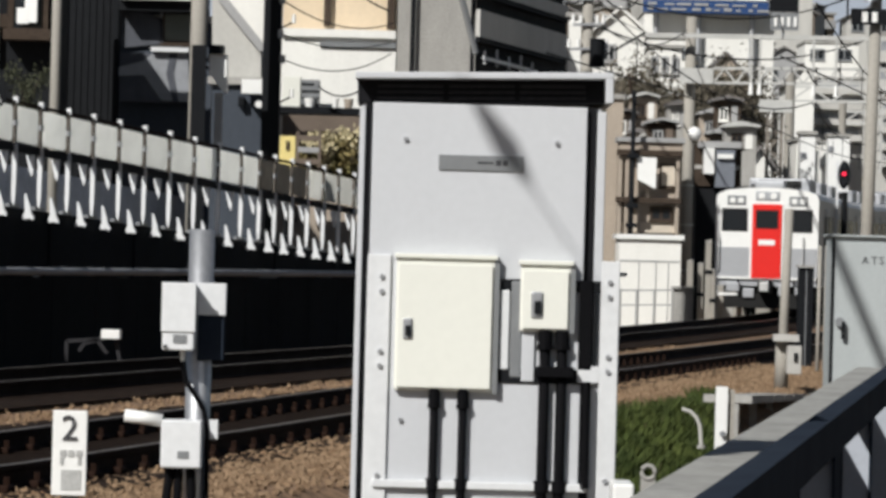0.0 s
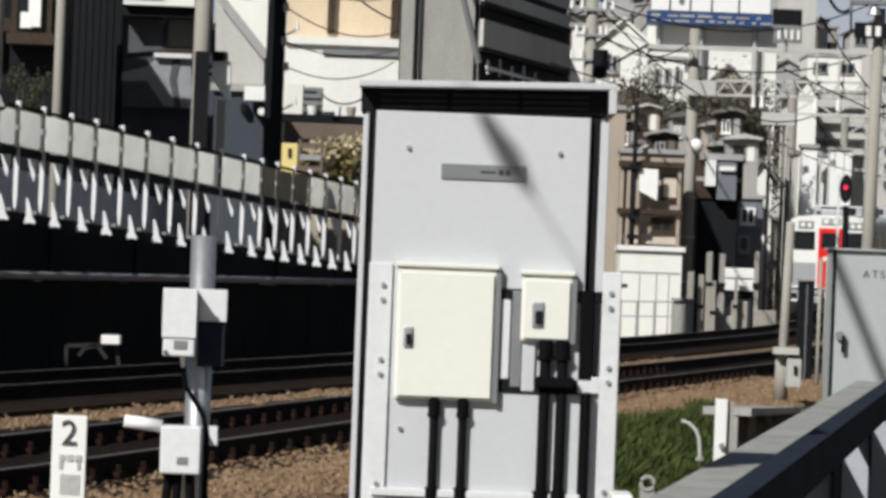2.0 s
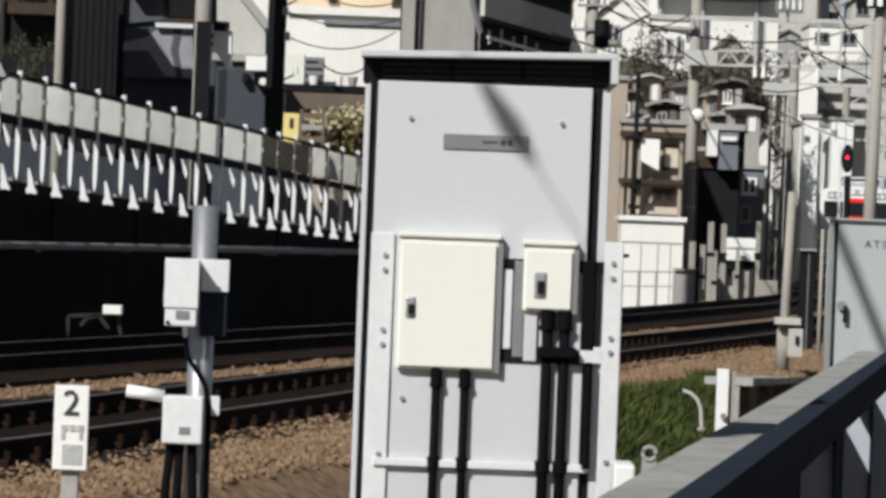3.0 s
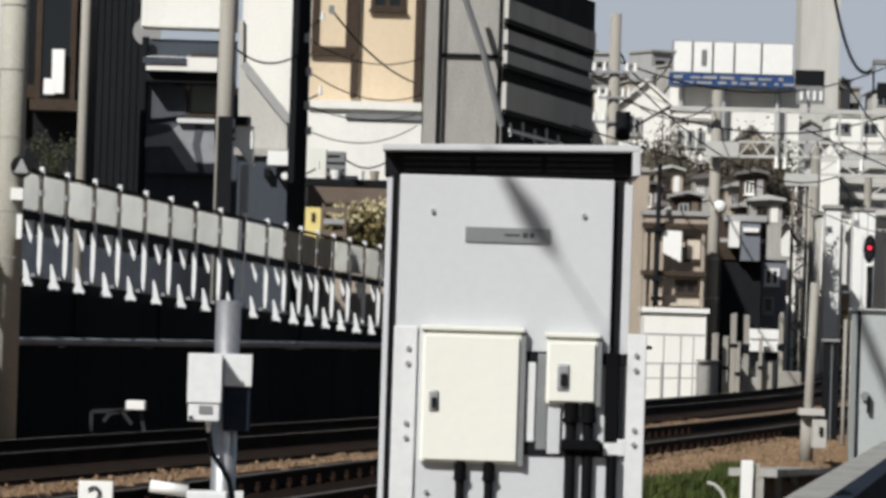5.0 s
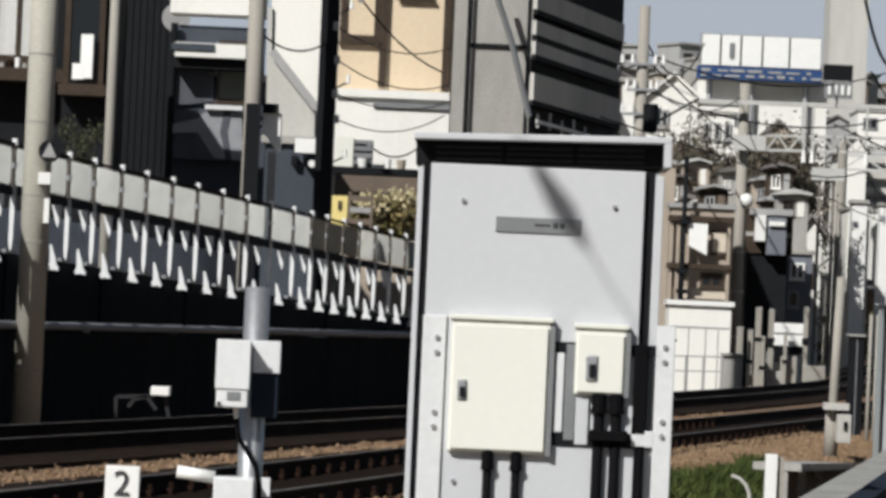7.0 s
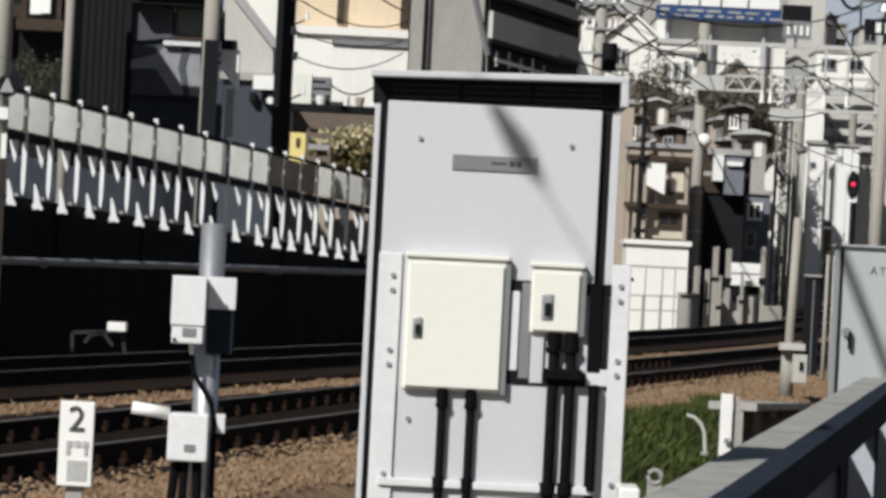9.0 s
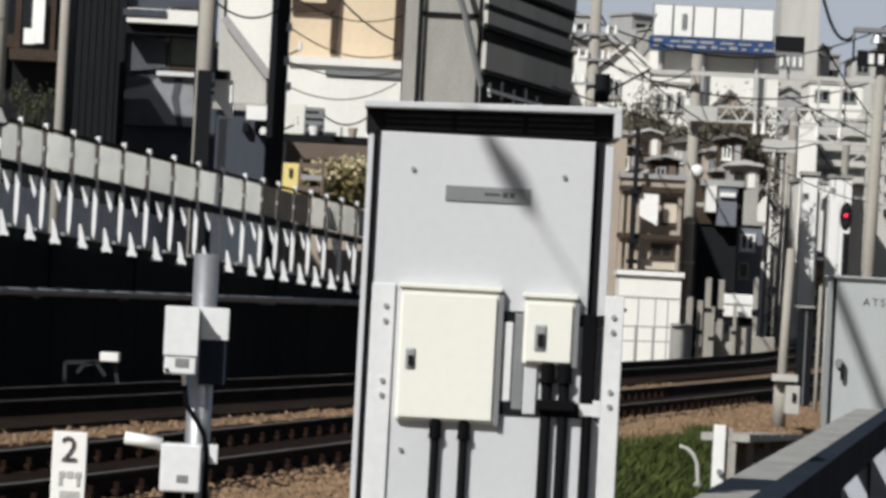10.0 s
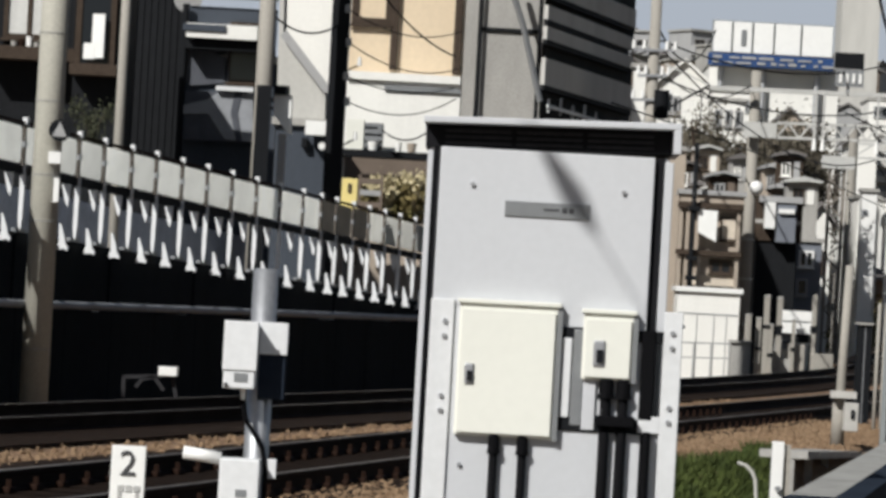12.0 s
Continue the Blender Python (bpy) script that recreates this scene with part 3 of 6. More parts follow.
# ---- post with two junction boxes ----
def junction_post():
    p = thing("junction_post", (-1.0, 16.05, -0.4), "galvanised steel post with two pale junction boxes", "post")
    pole = part("pole", tube((-0.995, 16.05, -0.4), (-0.995, 16.05, 1.475), 0.052, seg=28), GALV, p, smooth=True)
    part("cap", tube((-0.995, 16.05, 1.475), (-0.995, 16.05, 1.482), 0.052, 0.045, seg=28), GALV, pole)
    # navy colour paints in the shadow that the upper box throws here
    part("side_case", box(-1.0, -0.892, 15.988, 16.10, 0.945, 1.25, 0.004), NAVY, p, "side case coloured dark for the box's shadow")
    ub = part("upper_box", box(-1.135, -1.005, 15.85, 15.99, 0.985, 1.258, 0.008), STEEL_WHITE, p, "pale grey junction box")
    part("box_label", box(-1.09, -1.035, 15.846, 15.852, 1.015, 1.05), PLATE, ub, "grey label")
    part("box_lid", box(-1.14, -1.0, 15.842, 15.855, 1.06, 1.262, 0.004), STEEL_WHITE, ub)
    part("lock", tube((-1.122, 15.85, 1.0), (-1.122, 15.835, 1.0), 0.008, seg=8), BLACK, ub)
    part("side_plate", box(-1.0, -0.885, 15.97, 15.985, 1.13, 1.262, 0.003), STEEL_WHITE, p)
    lb = part("lower_box", box(-1.13, -0.965, 15.86, 16.0, 0.505, 0.70, 0.008), STEEL_WHITE, p, "pale grey junction box")
    part("box_label", box(-1.06, -1.015, 15.856, 15.862, 0.545, 0.575), PLATE, lb, "grey label")
    part("side_plate", box(-0.965, -0.905, 15.99, 16.0, 0.62, 0.70, 0.003), STEEL_WHITE, p)
    part("arm", tube((-1.13, 15.93, 0.695), (-1.285, 15.93, 0.712), 0.026, seg=14), WHITE, p, "white cable arm", smooth=True)
    part("cable_gland", tube((-1.055, 15.93, 0.985), (-1.052, 15.93, 0.93), 0.013, 0.008, seg=10), WHITE, ub)
    pts = [Vector((-1.052, 15.93, 0.94)), Vector((-1.04, 15.94, 0.86)), Vector((-1.0, 15.96, 0.80)), Vector((-0.965, 15.98, 0.74)), Vector((-0.95, 15.99, 0.66)), Vector((-0.945, 15.99, 0.2))]
    part("cable", wire(pts, 0.011, seg=8), RUBBER, p, "black cable")
    for dx in (-0.09, -0.03, 0.05):
        part("conduit", wire([(-1.04 + dx * 0.6, 15.93, 0.51), (-1.04 + dx * 0.8, 15.93, 0.3), (-1.02 + dx, 15.95, -0.1)], 0.02, seg=10), RUBBER, p, "black conduit")


junction_post()


def marker_sign():
    s = thing("marker_sign", (-1.548, 16.4, 0.316), "white number marker plate on a grey stake", "sign")
    part("plate", box(-1.625, -1.48, 16.4, 16.43, 0.347, 0.705, 0.003), WHITE, s)
    lettering("number", "2", 0.150, (-1.553, 16.393, 0.626), INK, s, "black figure")
    for k in range(3):
        x = -1.592 + k * 0.034
        part("lettering_bar", box(x, x + 0.026, 16.395, 16.4, 0.512, 0.538), FADED, s)
    part("lettering_bar", box(-1.592, -1.576, 16.395, 16.4, 0.478, 0.508), FADED, s)
    part("lettering_bar", box(-1.516, -1.502, 16.395, 16.4, 0.478, 0.508), FADED, s)
    part("scuff", box(-1.585, -1.50, 16.397, 16.4, 0.37, 0.455), FADED, s, "worn faded patch")
    part("stake", box(-1.588, -1.516, 16.43, 16.47, -0.62, 0.674, 0.004), CONC, s)


marker_sign()

# ---- second equipment cabinet behind the girder ----
def signal_cabinet():
    x0, x1, y, z0, z1 = 3.802, 3.802 + 1.5, 38.0, -0.1, 1.692
    c = thing("signal_cabinet", (4.4, 38.3, -0.62), "pale green-grey signalling cabinet with black lettering", "cabinet")
    g = mat("pale_green_grey_paint", (0.41, 0.44, 0.445), 0.5, vary=0.03, stain=0.2, stain_size=0.5, bump=0.02, streak=3)
    part("body", box(x0, x1, y, y + 0.6, z0, z1, 0.006), g, c)
    part("plinth", box(x0 + 0.02, x1 - 0.02, y + 0.03, y + 0.57, -0.62, z0), CONC, c)
    door = part("door", box(x0 + 0.035, x1 - 0.03, y - 0.02, y, z0 + 0.12, z1 - 0.05, 0.004), g, c)
    part("roof", box(x0 - 0.03, x1 + 0.03, y - 0.05, y + 0.65, z1, z1 + 0.02, 0.004), g, c)
    part("edge_trim", box(x0 - 0.002, x0 + 0.028, y - 0.012, y - 0.001, 0.0, z1 - 0.01), BLACK, c, "dark edge seal")
    lettering("lettering", "ATS-P", 0.105, (4.265, y - 0.024, 1.464), INK, door, "black lettering", spread=1.35)
    part("handle", tube((3.892, 37.98, 0.859), (3.887, 37.93, 0.86), 0.045, seg=14), PLATE, door, "round latch")
    part("keyhole", box(3.906, 3.939, y - 0.08, y - 0.05, 0.694, 0.859), BLACK, door)


signal_cabinet()

# ---- dark girder parapet with a concrete coping ----
def girder():
    # runs away from the walkway, square section with openings in its side
    g = thing("girder_parapet", (1.0, 12.0, -0.62), "dark painted steel girder rail with pale uprights", "girder")
    near_end, far_end = Vector((0.717, 10.784, 0.75)), Vector((2.953, 25.742, 0.75))
    d = (far_end - near_end).normalized()
    a, b = near_end - d * 2.6, far_end + d * 5
    side = Vector((d.y, -d.x, 0))

    def blk(s0, s1, o0, o1, z0, z1, bm=None):
        bm = bm or bmesh.new()
        v = [bm.verts.new(a + d * s + side * o + Vector((0, 0, z))) for s in (s0, s1) for o in (o0, o1) for z in (z0, z1)]
        for f in ((0, 1, 3, 2), (4, 6, 7, 5), (0, 4, 5, 1), (2, 3, 7, 6), (0, 2, 6, 4), (1, 5, 7, 3)):
            bm.faces.new([v[i] for i in f])
        return bm

    L = (b - a).length
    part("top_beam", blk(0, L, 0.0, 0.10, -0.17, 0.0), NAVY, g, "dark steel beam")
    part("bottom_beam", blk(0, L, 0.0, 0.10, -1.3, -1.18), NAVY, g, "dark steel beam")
    part("footing", blk(0, L, -0.05, 0.15, -1.38, -1.302), CONC, g)
    for y in (8.4, 12.5, 16.7, 20.7, 24.8, 28.9):
        s = (y - a.y) / d.y
        bm = bmesh.new()
        prof = ((-0.04, -1.18), (0.098, -1.18), (0.098, -0.20), (0.075, -0.172), (-0.02, -0.172), (-0.04, -0.21))
        f0, f1 = [[bm.verts.new(a + d * q + side * o + Vector((0, 0, z))) for o, z in prof] for q in (s, s + 0.06)]
        bm.faces.new(f0), bm.faces.new(f1[::-1])
        for i in range(6):
            bm.faces.new((f0[i], f0[(i + 1) % 6], f1[(i + 1) % 6], f1[i]))
        post = part("upright", bm, UPRIGHT, g, "pale blue-grey upright plate")
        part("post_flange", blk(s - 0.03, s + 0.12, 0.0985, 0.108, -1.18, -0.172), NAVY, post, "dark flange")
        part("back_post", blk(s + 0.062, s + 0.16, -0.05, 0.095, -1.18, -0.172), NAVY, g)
    # low wall with a coping beyond the girder
    w = thing("coping_wall", (0.9, 16, -0.62), "low wall coloured dark for its shade, with a pale weathered concrete coping", "wall")
    eye, k = Vector((0, 0, 1.4)), 1.15

    def beyond(s0, s1, o0, o1, z0, z1):
        bm = blk(s0, s1, o0, o1, z0, z1)
        for v in bm.verts:
            v.co = eye + (v.co - eye) * k
        return bm

    s = 0.0
    while s < 17.6:
        part("coping_slab", beyond(s + 0.006, s + 1.494, -0.20, -0.002, -0.07, -0.02), COPING, w, "pale concrete coping slab")
        s += 1.5
    # concrete face in shade, the shade put in as a navy colour
    part("wall", beyond(0, 18, -0.19, -0.012, -0.80, -0.072), NAVY, w, "wall face coloured dark for its shade")
    foot = Vector((0, 0, 1.4)) + (Vector((0.657, 12.091, 0.72)) - Vector((0, 0, 1.4))) * 1.15
    ring = [foot + Vector((0.024 * math.cos(i * 0.524), 0, 0.028 + 0.024 * math.sin(i * 0.524))) for i in range(13)]
    lug = part("lifting_eye", wire(ring, 0.008, seg=8), CONC, w, "pale lifting ring")
    part("lug_foot", box(foot.x - 0.026, foot.x + 0.026, foot.y, foot.y + 0.03, foot.z - 0.10, foot.z + 0.006), CONC, lug)
    slab_w = thing("cover_slab", (0.72, 14.6, -0.62), "white concrete cover block beside the cabinet", "block")
    part("block", box(0.655, 0.735, 14.45, 14.75, -0.62, 0.57, 0.01), WHITE, slab_w)


girder()
# ---- commuter train running away along the far track ----
def train_car(tail):
    """A stainless car, its tail end at y=0, its body reaching to y=19.6; rail level is z=0."""
    c = thing("train_car", (0, 0, 0), "silver commuter train car with a red end door" if tail else "silver commuter train car coupled ahead", "train", "train")
    Wd = 1.38
    prof = [(-Wd, 1.05), (-Wd, 3.16), (-Wd * 0.96, 3.29), (-Wd * 0.78, 3.39), (-Wd * 0.38, 3.45), (0, 3.47), (Wd * 0.38, 3.45), (Wd * 0.78, 3.39), (Wd * 0.96, 3.29), (Wd, 3.16), (Wd, 1.05)]
    part("body", prism(prof, 0.03, 19.6), TRAIN_SILVER, c)
    part("skirt", box(-Wd * 0.98, Wd * 0.98, 0.05, 19.5, 0.82, 1.05), TRAIN_GREY, c)
    for y0 in (2.2, 14.6):
        bogie = part("bogie", box(-1.0, 1.0, y0, y0 + 2.9, 0.35, 0.8, 0.05), TRAIN_DARK, c)
        for yy in (y0 + 0.4, y0 + 2.5):
            for x in (-0.7175, 0.7175):
                part("wheel", tube((x - 0.06, yy, 0.43), (x + 0.06, yy, 0.43), 0.43, seg=24), TRAIN_DARK, bogie)
    part("underfloor_box", box(-1.1, 1.1, 6, 13, 0.4, 0.85, 0.03), TRAIN_DARK, c)
    for yy in (4, 8.6, 13.2):
        roof_unit = part("roof_unit", box(-0.85, 0.85, yy, yy + 2.4, 3.42, 3.80, 0.06), TRAIN_GREY, c, "grey roof unit")
        part("roof_grille", box(-0.6, 0.6, yy - 0.012, yy, 3.52, 3.74), TRAIN_DARK, roof_unit)
    for i in range(4):
        for sx in (-1, 1):
            yy = 2.0 + i * 4.7
            d = part("side_door", box(sx * Wd - 0.012, sx * Wd + 0.012, yy, yy + 1.3, 1.1, 2.95), TRAIN_GREY, c)
            for k in (0.1, 0.72):
                part("door_window", box(sx * Wd - 0.016, sx * Wd + 0.016, yy + k, yy + k + 0.48, 1.95, 2.75), GLASS_DARK, d)
            if i < 3:
                part("side_window", box(sx * Wd - 0.014, sx * Wd + 0.014, yy + 1.7, yy + 4.2, 1.9, 2.75), GLASS_DARK, c)
    if tail:
        front = part("end_panel", prism([(x * 0.995, z) for x, z in prof], 0.0, 0.03), WHITE, c, "white end panel")
        part("lower_band", box(-Wd * 0.985, -0.42, -0.012, 0.0, 1.06, 1.85, 0.004), TRAIN_GREY, front, "grey lower band")
        part("lower_band", box(0.42, Wd * 0.985, -0.012, 0.0, 1.06, 1.85, 0.004), TRAIN_GREY, front, "grey lower band")
        for x0, x1 in ((-1.17, -0.57), (0.57, 1.17)):
            part("cab_window", box(x0, x1, -0.016, 0.0, 2.32, 2.84, 0.01), GLASS_DARK, front, "dark cab window")
            part("window_frame", box(x0 - 0.05, x1 + 0.05, -0.008, 0.001, 2.27, 2.89, 0.004), TRAIN_DARK, front)
        door = part("end_door", box(-0.40, 0.40, -0.05, 0.0, 1.02, 3.02, 0.02), TRAIN_RED, c, "bright red gangway door")
        part("door_glass", box(-0.30, 0.30, -0.062, -0.05, 2.36, 2.86, 0.01), GLASS_DARK, door)
        part("door_sign", box(-0.22, 0.22, -0.058, -0.05, 1.92, 2.06), WHITE, door, "white lettering plate")
        for x0, x1 in ((-1.08, -0.58), (0.58, 1.08)):
            lamp = part("marker_lamp", box(x0, x1, -0.02, 0.0, 2.98, 3.24, 0.01), PLATE, c, "grey marker lamp box")
            for k in range(2):
                xm = x0 + 0.14 + k * 0.22
                part("lens", tube((xm, -0.02, 3.11), (xm, -0.035, 3.11), 0.08, seg=14), WHITE, lamp)
        hood = part("head_lamp_hood", box(-0.32, 0.32, -0.03, 0.0, 3.12, 3.36, 0.02), TRAIN_GREY, c, "grey head lamp hood")
        for x in (-0.16, 0.16):
            part("head_lamp", tube((x, -0.03, 3.24), (x, -0.05, 3.24), 0.09, seg=16), WHITE, hood)
        part("coupler", box(-0.18, 0.18, -0.55, 0.3, 0.62, 0.98, 0.04), TRAIN_DARK, c, "black coupler")
        part("pilot", box(-1.1, 1.1, -0.05, 0.06, 0.22, 0.62, 0.02), TRAIN_DARK, c)
        for x in (-0.75, 0.5, 0.75):
            part("hose", wire([(x, -0.04, 0.98), (x + 0.03, -0.1, 0.7), (x + 0.08, -0.06, 0.5)], 0.03, seg=6), TRAIN_DARK, c)
        part("step", box(-1.25, -0.75, -0.1, 0.05, 0.55, 0.62), WHITE, c)
        part("lower_strip", box(-Wd * 0.97, Wd * 0.97, -0.03, 0.0, 1.0, 1.06), WHITE, front, "white lower edge")
        for x0, x1 in ((-1.28, -0.98), (0.98, 1.28)):
            part("grab_rail", wire([(x0, -0.02, 1.2), (x0, -0.09, 1.25), (x0, -0.09, 2.1), (x0, -0.02, 2.15)], 0.018, seg=6), GALV_TRAIN, c)
        for x0, x1, z0, z1 in ((-1.05, -0.7, 0.66, 0.9), (-0.6, -0.3, 0.5, 0.75), (0.35, 0.62, 0.56, 0.86), (0.8, 1.1, 0.6, 0.8)):
            part("jumper_box", box(x0, x1, -0.14, 0.02, z0, z1, 0.02), TRAIN_GREY, c, "grey jumper box")
        part("coupler_face", box(-0.12, 0.12, -0.60, -0.55, 0.68, 0.94, 0.02), GALV_TRAIN, c, "worn coupler face")
        part("door_frame", box(-0.46, 0.46, -0.02, 0.0, 1.0, 3.08, 0.01), WHITE, c)
        part("roof_antenna", box(-0.4, 0.4, 0.5, 1.1, 3.46, 3.66, 0.05), TRAIN_GREY, c)
        part("pantograph_base", box(-0.6, 0.6, 1.6, 3.0, 3.46, 3.58), TRAIN_DARK, c)
    return c


CARS = [train_car(True)]
CARS.append(train_car(False))
for _ in range(3):
    CARS.append(copy_thing(CARS[1], Matrix.Identity(4)))
# ---- pieces for houses and masts ----
def window(h, x0, x1, y, z0, z1, frame=WOOD_DARK, glass=GLASS_DARK, bars=1, t=0.05):
    """A framed window standing a little proud of the wall's face at y."""
    bm = bmesh.new()
    for a in ((x0, x1, z0, z0 + t), (x0, x1, z1 - t, z1), (x0, x0 + t, z0 + t, z1 - t), (x1 - t, x1, z0 + t, z1 - t)):
        box(a[0], a[1], y - 0.05, y + 0.03, a[2], a[3], bm=bm)
    w = part("window", bm, frame, h)
    part("pane", box(x0 + t, x1 - t, y - 0.015, y + 0.005, z0 + t, z1 - t), glass, w)
    for i in range(bars):
        xm = x0 + (x1 - x0) * (i + 1) / (bars + 1)
        part("mullion", box(xm - t / 2, xm + t / 2, y - 0.04, y - 0.015, z0 + t, z1 - t), frame, w)
    part("sill", box(x0 - 0.04, x1 + 0.04, y - 0.10, y - 0.002, z0 - 0.05, z0 - 0.002), frame, w)
    return w


def house(x0, x1, y, z0, z1, depth, material, label, roof="flat", rise=1.2, over=0.25, roof_mat=None, name="house"):
    h = thing(name, ((x0 + x1) / 2, y, -0.62), label, name.replace("_", " "))
    part("wall", box(x0, x1, y, y + depth, -0.62, z1), material, h)
    if roof == "flat":
        part("roof", box(x0 - 0.08, x1 + 0.08, y - 0.12, y + depth, z1, z1 + 0.14), roof_mat or CONC, h)
    elif roof == "gable":
        xm = (x0 + x1) / 2
        part("roof", prism([(x0 - over, z1 - 0.08), (xm, z1 + rise), (x1 + over, z1 - 0.08), (x1 + over, z1 + 0.06), (xm, z1 + rise + 0.14), (x0 - over, z1 + 0.06)], y - over, y + depth), roof_mat or ROOF, h)
        part("gable", prism([(x0, z1), (x1, z1), (xm, z1 + rise)], y, y + depth - 0.1), material, h)
    return h


def slanted(p0, p1, thick, z0, z1, bm=None):
    """An upright slab from p0 to p1 in plan, its thickness behind."""
    bm = bm or bmesh.new()
    a, b = Vector((*p0, 0)), Vector((*p1, 0))
    d = (b - a).normalized()
    n = Vector((-d.y, d.x, 0)) * thick
    v = [bm.verts.new(p + o + Vector((0, 0, z))) for p in (a, b) for o in (Vector((0, 0, 0)), n) for z in (z0, z1)]
    for f in ((0, 1, 3, 2), (4, 6, 7, 5), (0, 4, 5, 1), (2, 3, 7, 6), (0, 2, 6, 4), (1, 5, 7, 3)):
        bm.faces.new([v[i] for i in f])
    return bm


# ---- far distance: sky, hill and town ----
sky_mat = bpy.data.materials.new("hazy_sky")
sky_mat.use_nodes = True
sn, sl = sky_mat.node_tree.nodes, sky_mat.node_tree.links
sn.remove(sn["Principled BSDF"])
em = sn.new("ShaderNodeEmission")
em.inputs["Color"].default_value, em.inputs["Strength"].default_value = (0.41, 0.455, 0.52, 1), 1.0
sl.new(em.outputs[0], sn["Material Output"].inputs["Surface"])
tagged(solid("backdrop", box(-500, 700, 1500, 1502, -20, 320), sky_mat), "hazy pale blue daytime sky", kind="structure")

HILL = mat("wooded_hillside", (0.10, 0.09, 0.065), 0.95, vary=0.5, grain=0.6, stain=0.7, stain_size=9, bump=0.8, tint=(0.045, 0.055, 0.03))


def hill_height(x, y):
    k = min(max((y - 165) / 260, 0), 1)
    cut = min(max((abs(x - far_rail(y) - 2.5) - 7) / 12, 0), 1)
    return -0.62 + (26 * k * k * (3 - 2 * k) + 1.2 * math.sin(x * 0.13 + y * 0.05) * k) * cut


bm = bmesh.new()
NX, NY = 40, 40
rows = [[bm.verts.new((-60 + 200 * i / NX, 160 + 400 * j / NY, hill_height(-60 + 200 * i / NX, 160 + 400 * j / NY) - 0.05)) for i in range(NX + 1)] for j in range(NY + 1)]
for j in range(NY):
    for i in range(NX):
        bm.faces.new((rows[j][i], rows[j][i + 1], rows[j + 1][i + 1], rows[j + 1][i]))
tagged(solid("hillside", bm, HILL, smooth=True), "brown wooded hillside behind the railway", kind="structure")

rnd = random.Random(11)
TIMBER = mat("weathered_timber", (0.16, 0.125, 0.10), 0.85, vary=0.15, stain=0.4, stain_size=1.0, bump=0.1)
WALLS = [RENDER_GREY, CONC, TIMBER, RENDER_BROWN, TIMBER, RENDER_GREY]
protos = []


def hill_house(i):
    w, d, hgt = (4.5, 5, 3.0), (6, 5, 4.0), (3.6, 4, 4.6)
    sx, sy, sz = (w, d, hgt)[i % 3]
    kind = ("grey", "concrete", "brown timber", "taupe", "dark timber", "pale grey")[i]
    h = thing("town_house", (0, 0, 0), kind + " small house on the hillside", "house", "houses on the hillside")
    part("wall", box(-sx / 2, sx / 2, 0, sy, -3, sz), WALLS[i], h)
    if i % 2:
        part("roof", box(-sx / 2 - 0.2, sx / 2 + 0.2, -0.3, sy, sz, sz + 0.2), CONC, h)
        part("balcony", box(-sx / 2, sx / 2, -0.8, 0, sz * 0.5, sz * 0.5 + 0.9), RENDER_GREY, h)
    else:
        part("roof", prism([(-sx / 2 - 0.4, sz - 0.1), (0, sz + 0.9), (sx / 2 + 0.4, sz - 0.1), (sx / 2 + 0.4, sz + 0.1), (0, sz + 1.1), (-sx / 2 - 0.4, sz + 0.1)], -0.4, sy), ROOF, h)
        part("gable", prism([(-sx / 2, sz), (sx / 2, sz), (0, sz + 0.9)], 0, sy - 0.1), WALLS[i], h)
    for k in range(2):
        for q in range(2):
            window(h, -sx * 0.38 + k * sx * 0.42, -sx * 0.38 + k * sx * 0.42 + sx * 0.3, 0, sz * (0.12 + 0.45 * q), sz * (0.12 + 0.45 * q) + 1.2, t=0.1)
    return h


protos = [hill_house(i) for i in range(6)]
placed = 0
for row_no in range(11):
    y = 178 + row_no * 22
    span = y * 0.135
    n_row = 9
    for k in range(n_row):
        x = y * 0.015 + (k + rnd.uniform(-0.3, 0.3)) * span / n_row
        m = Matrix.Translation((x, y + rnd.uniform(-6, 6), hill_height(x, y))) @ Matrix.Rotation(rnd.uniform(-0.6, 0.6), 4, "Z")
        if far_rail(y) - 6 < x < far_rail(y) + 11:
            continue
        if placed < 6:
            protos[placed].matrix_basis = m
        else:
            copy_thing(protos[rnd.randrange(6)], m)
        placed += 1


def leaves(centre, spread, count, size, seed, bm=None):
    """Small leaf blades strewn through a lumpy crown."""
    rnd = random.Random(seed)
    bm = bm or bmesh.new()
    c = Vector(centre)
    lumps = [Vector((rnd.uniform(-0.7, 0.7), rnd.uniform(-0.7, 0.7), rnd.uniform(-0.7, 0.7))) for _ in range(9)]
    for _ in range(count):
        p = rnd.choice(lumps) + Vector((rnd.gauss(0, 0.22), rnd.gauss(0, 0.22), rnd.gauss(0, 0.22)))
        p = c + Vector((p.x * spread[0], p.y * spread[1], p.z * spread[2]))
        q = Euler((rnd.random() * 6.3, rnd.random() * 6.3, rnd.random() * 6.3)).to_matrix()
        s = size * rnd.uniform(0.6, 1.5)
        vs = [bm.verts.new(p + q @ Vector(v) * s) for v in ((-0.5, 0, 0), (0, -0.28, 0.05), (0.5, 0, 0), (0, 0.28, 0.05))]
        bm.faces.new(vs)
    return bm


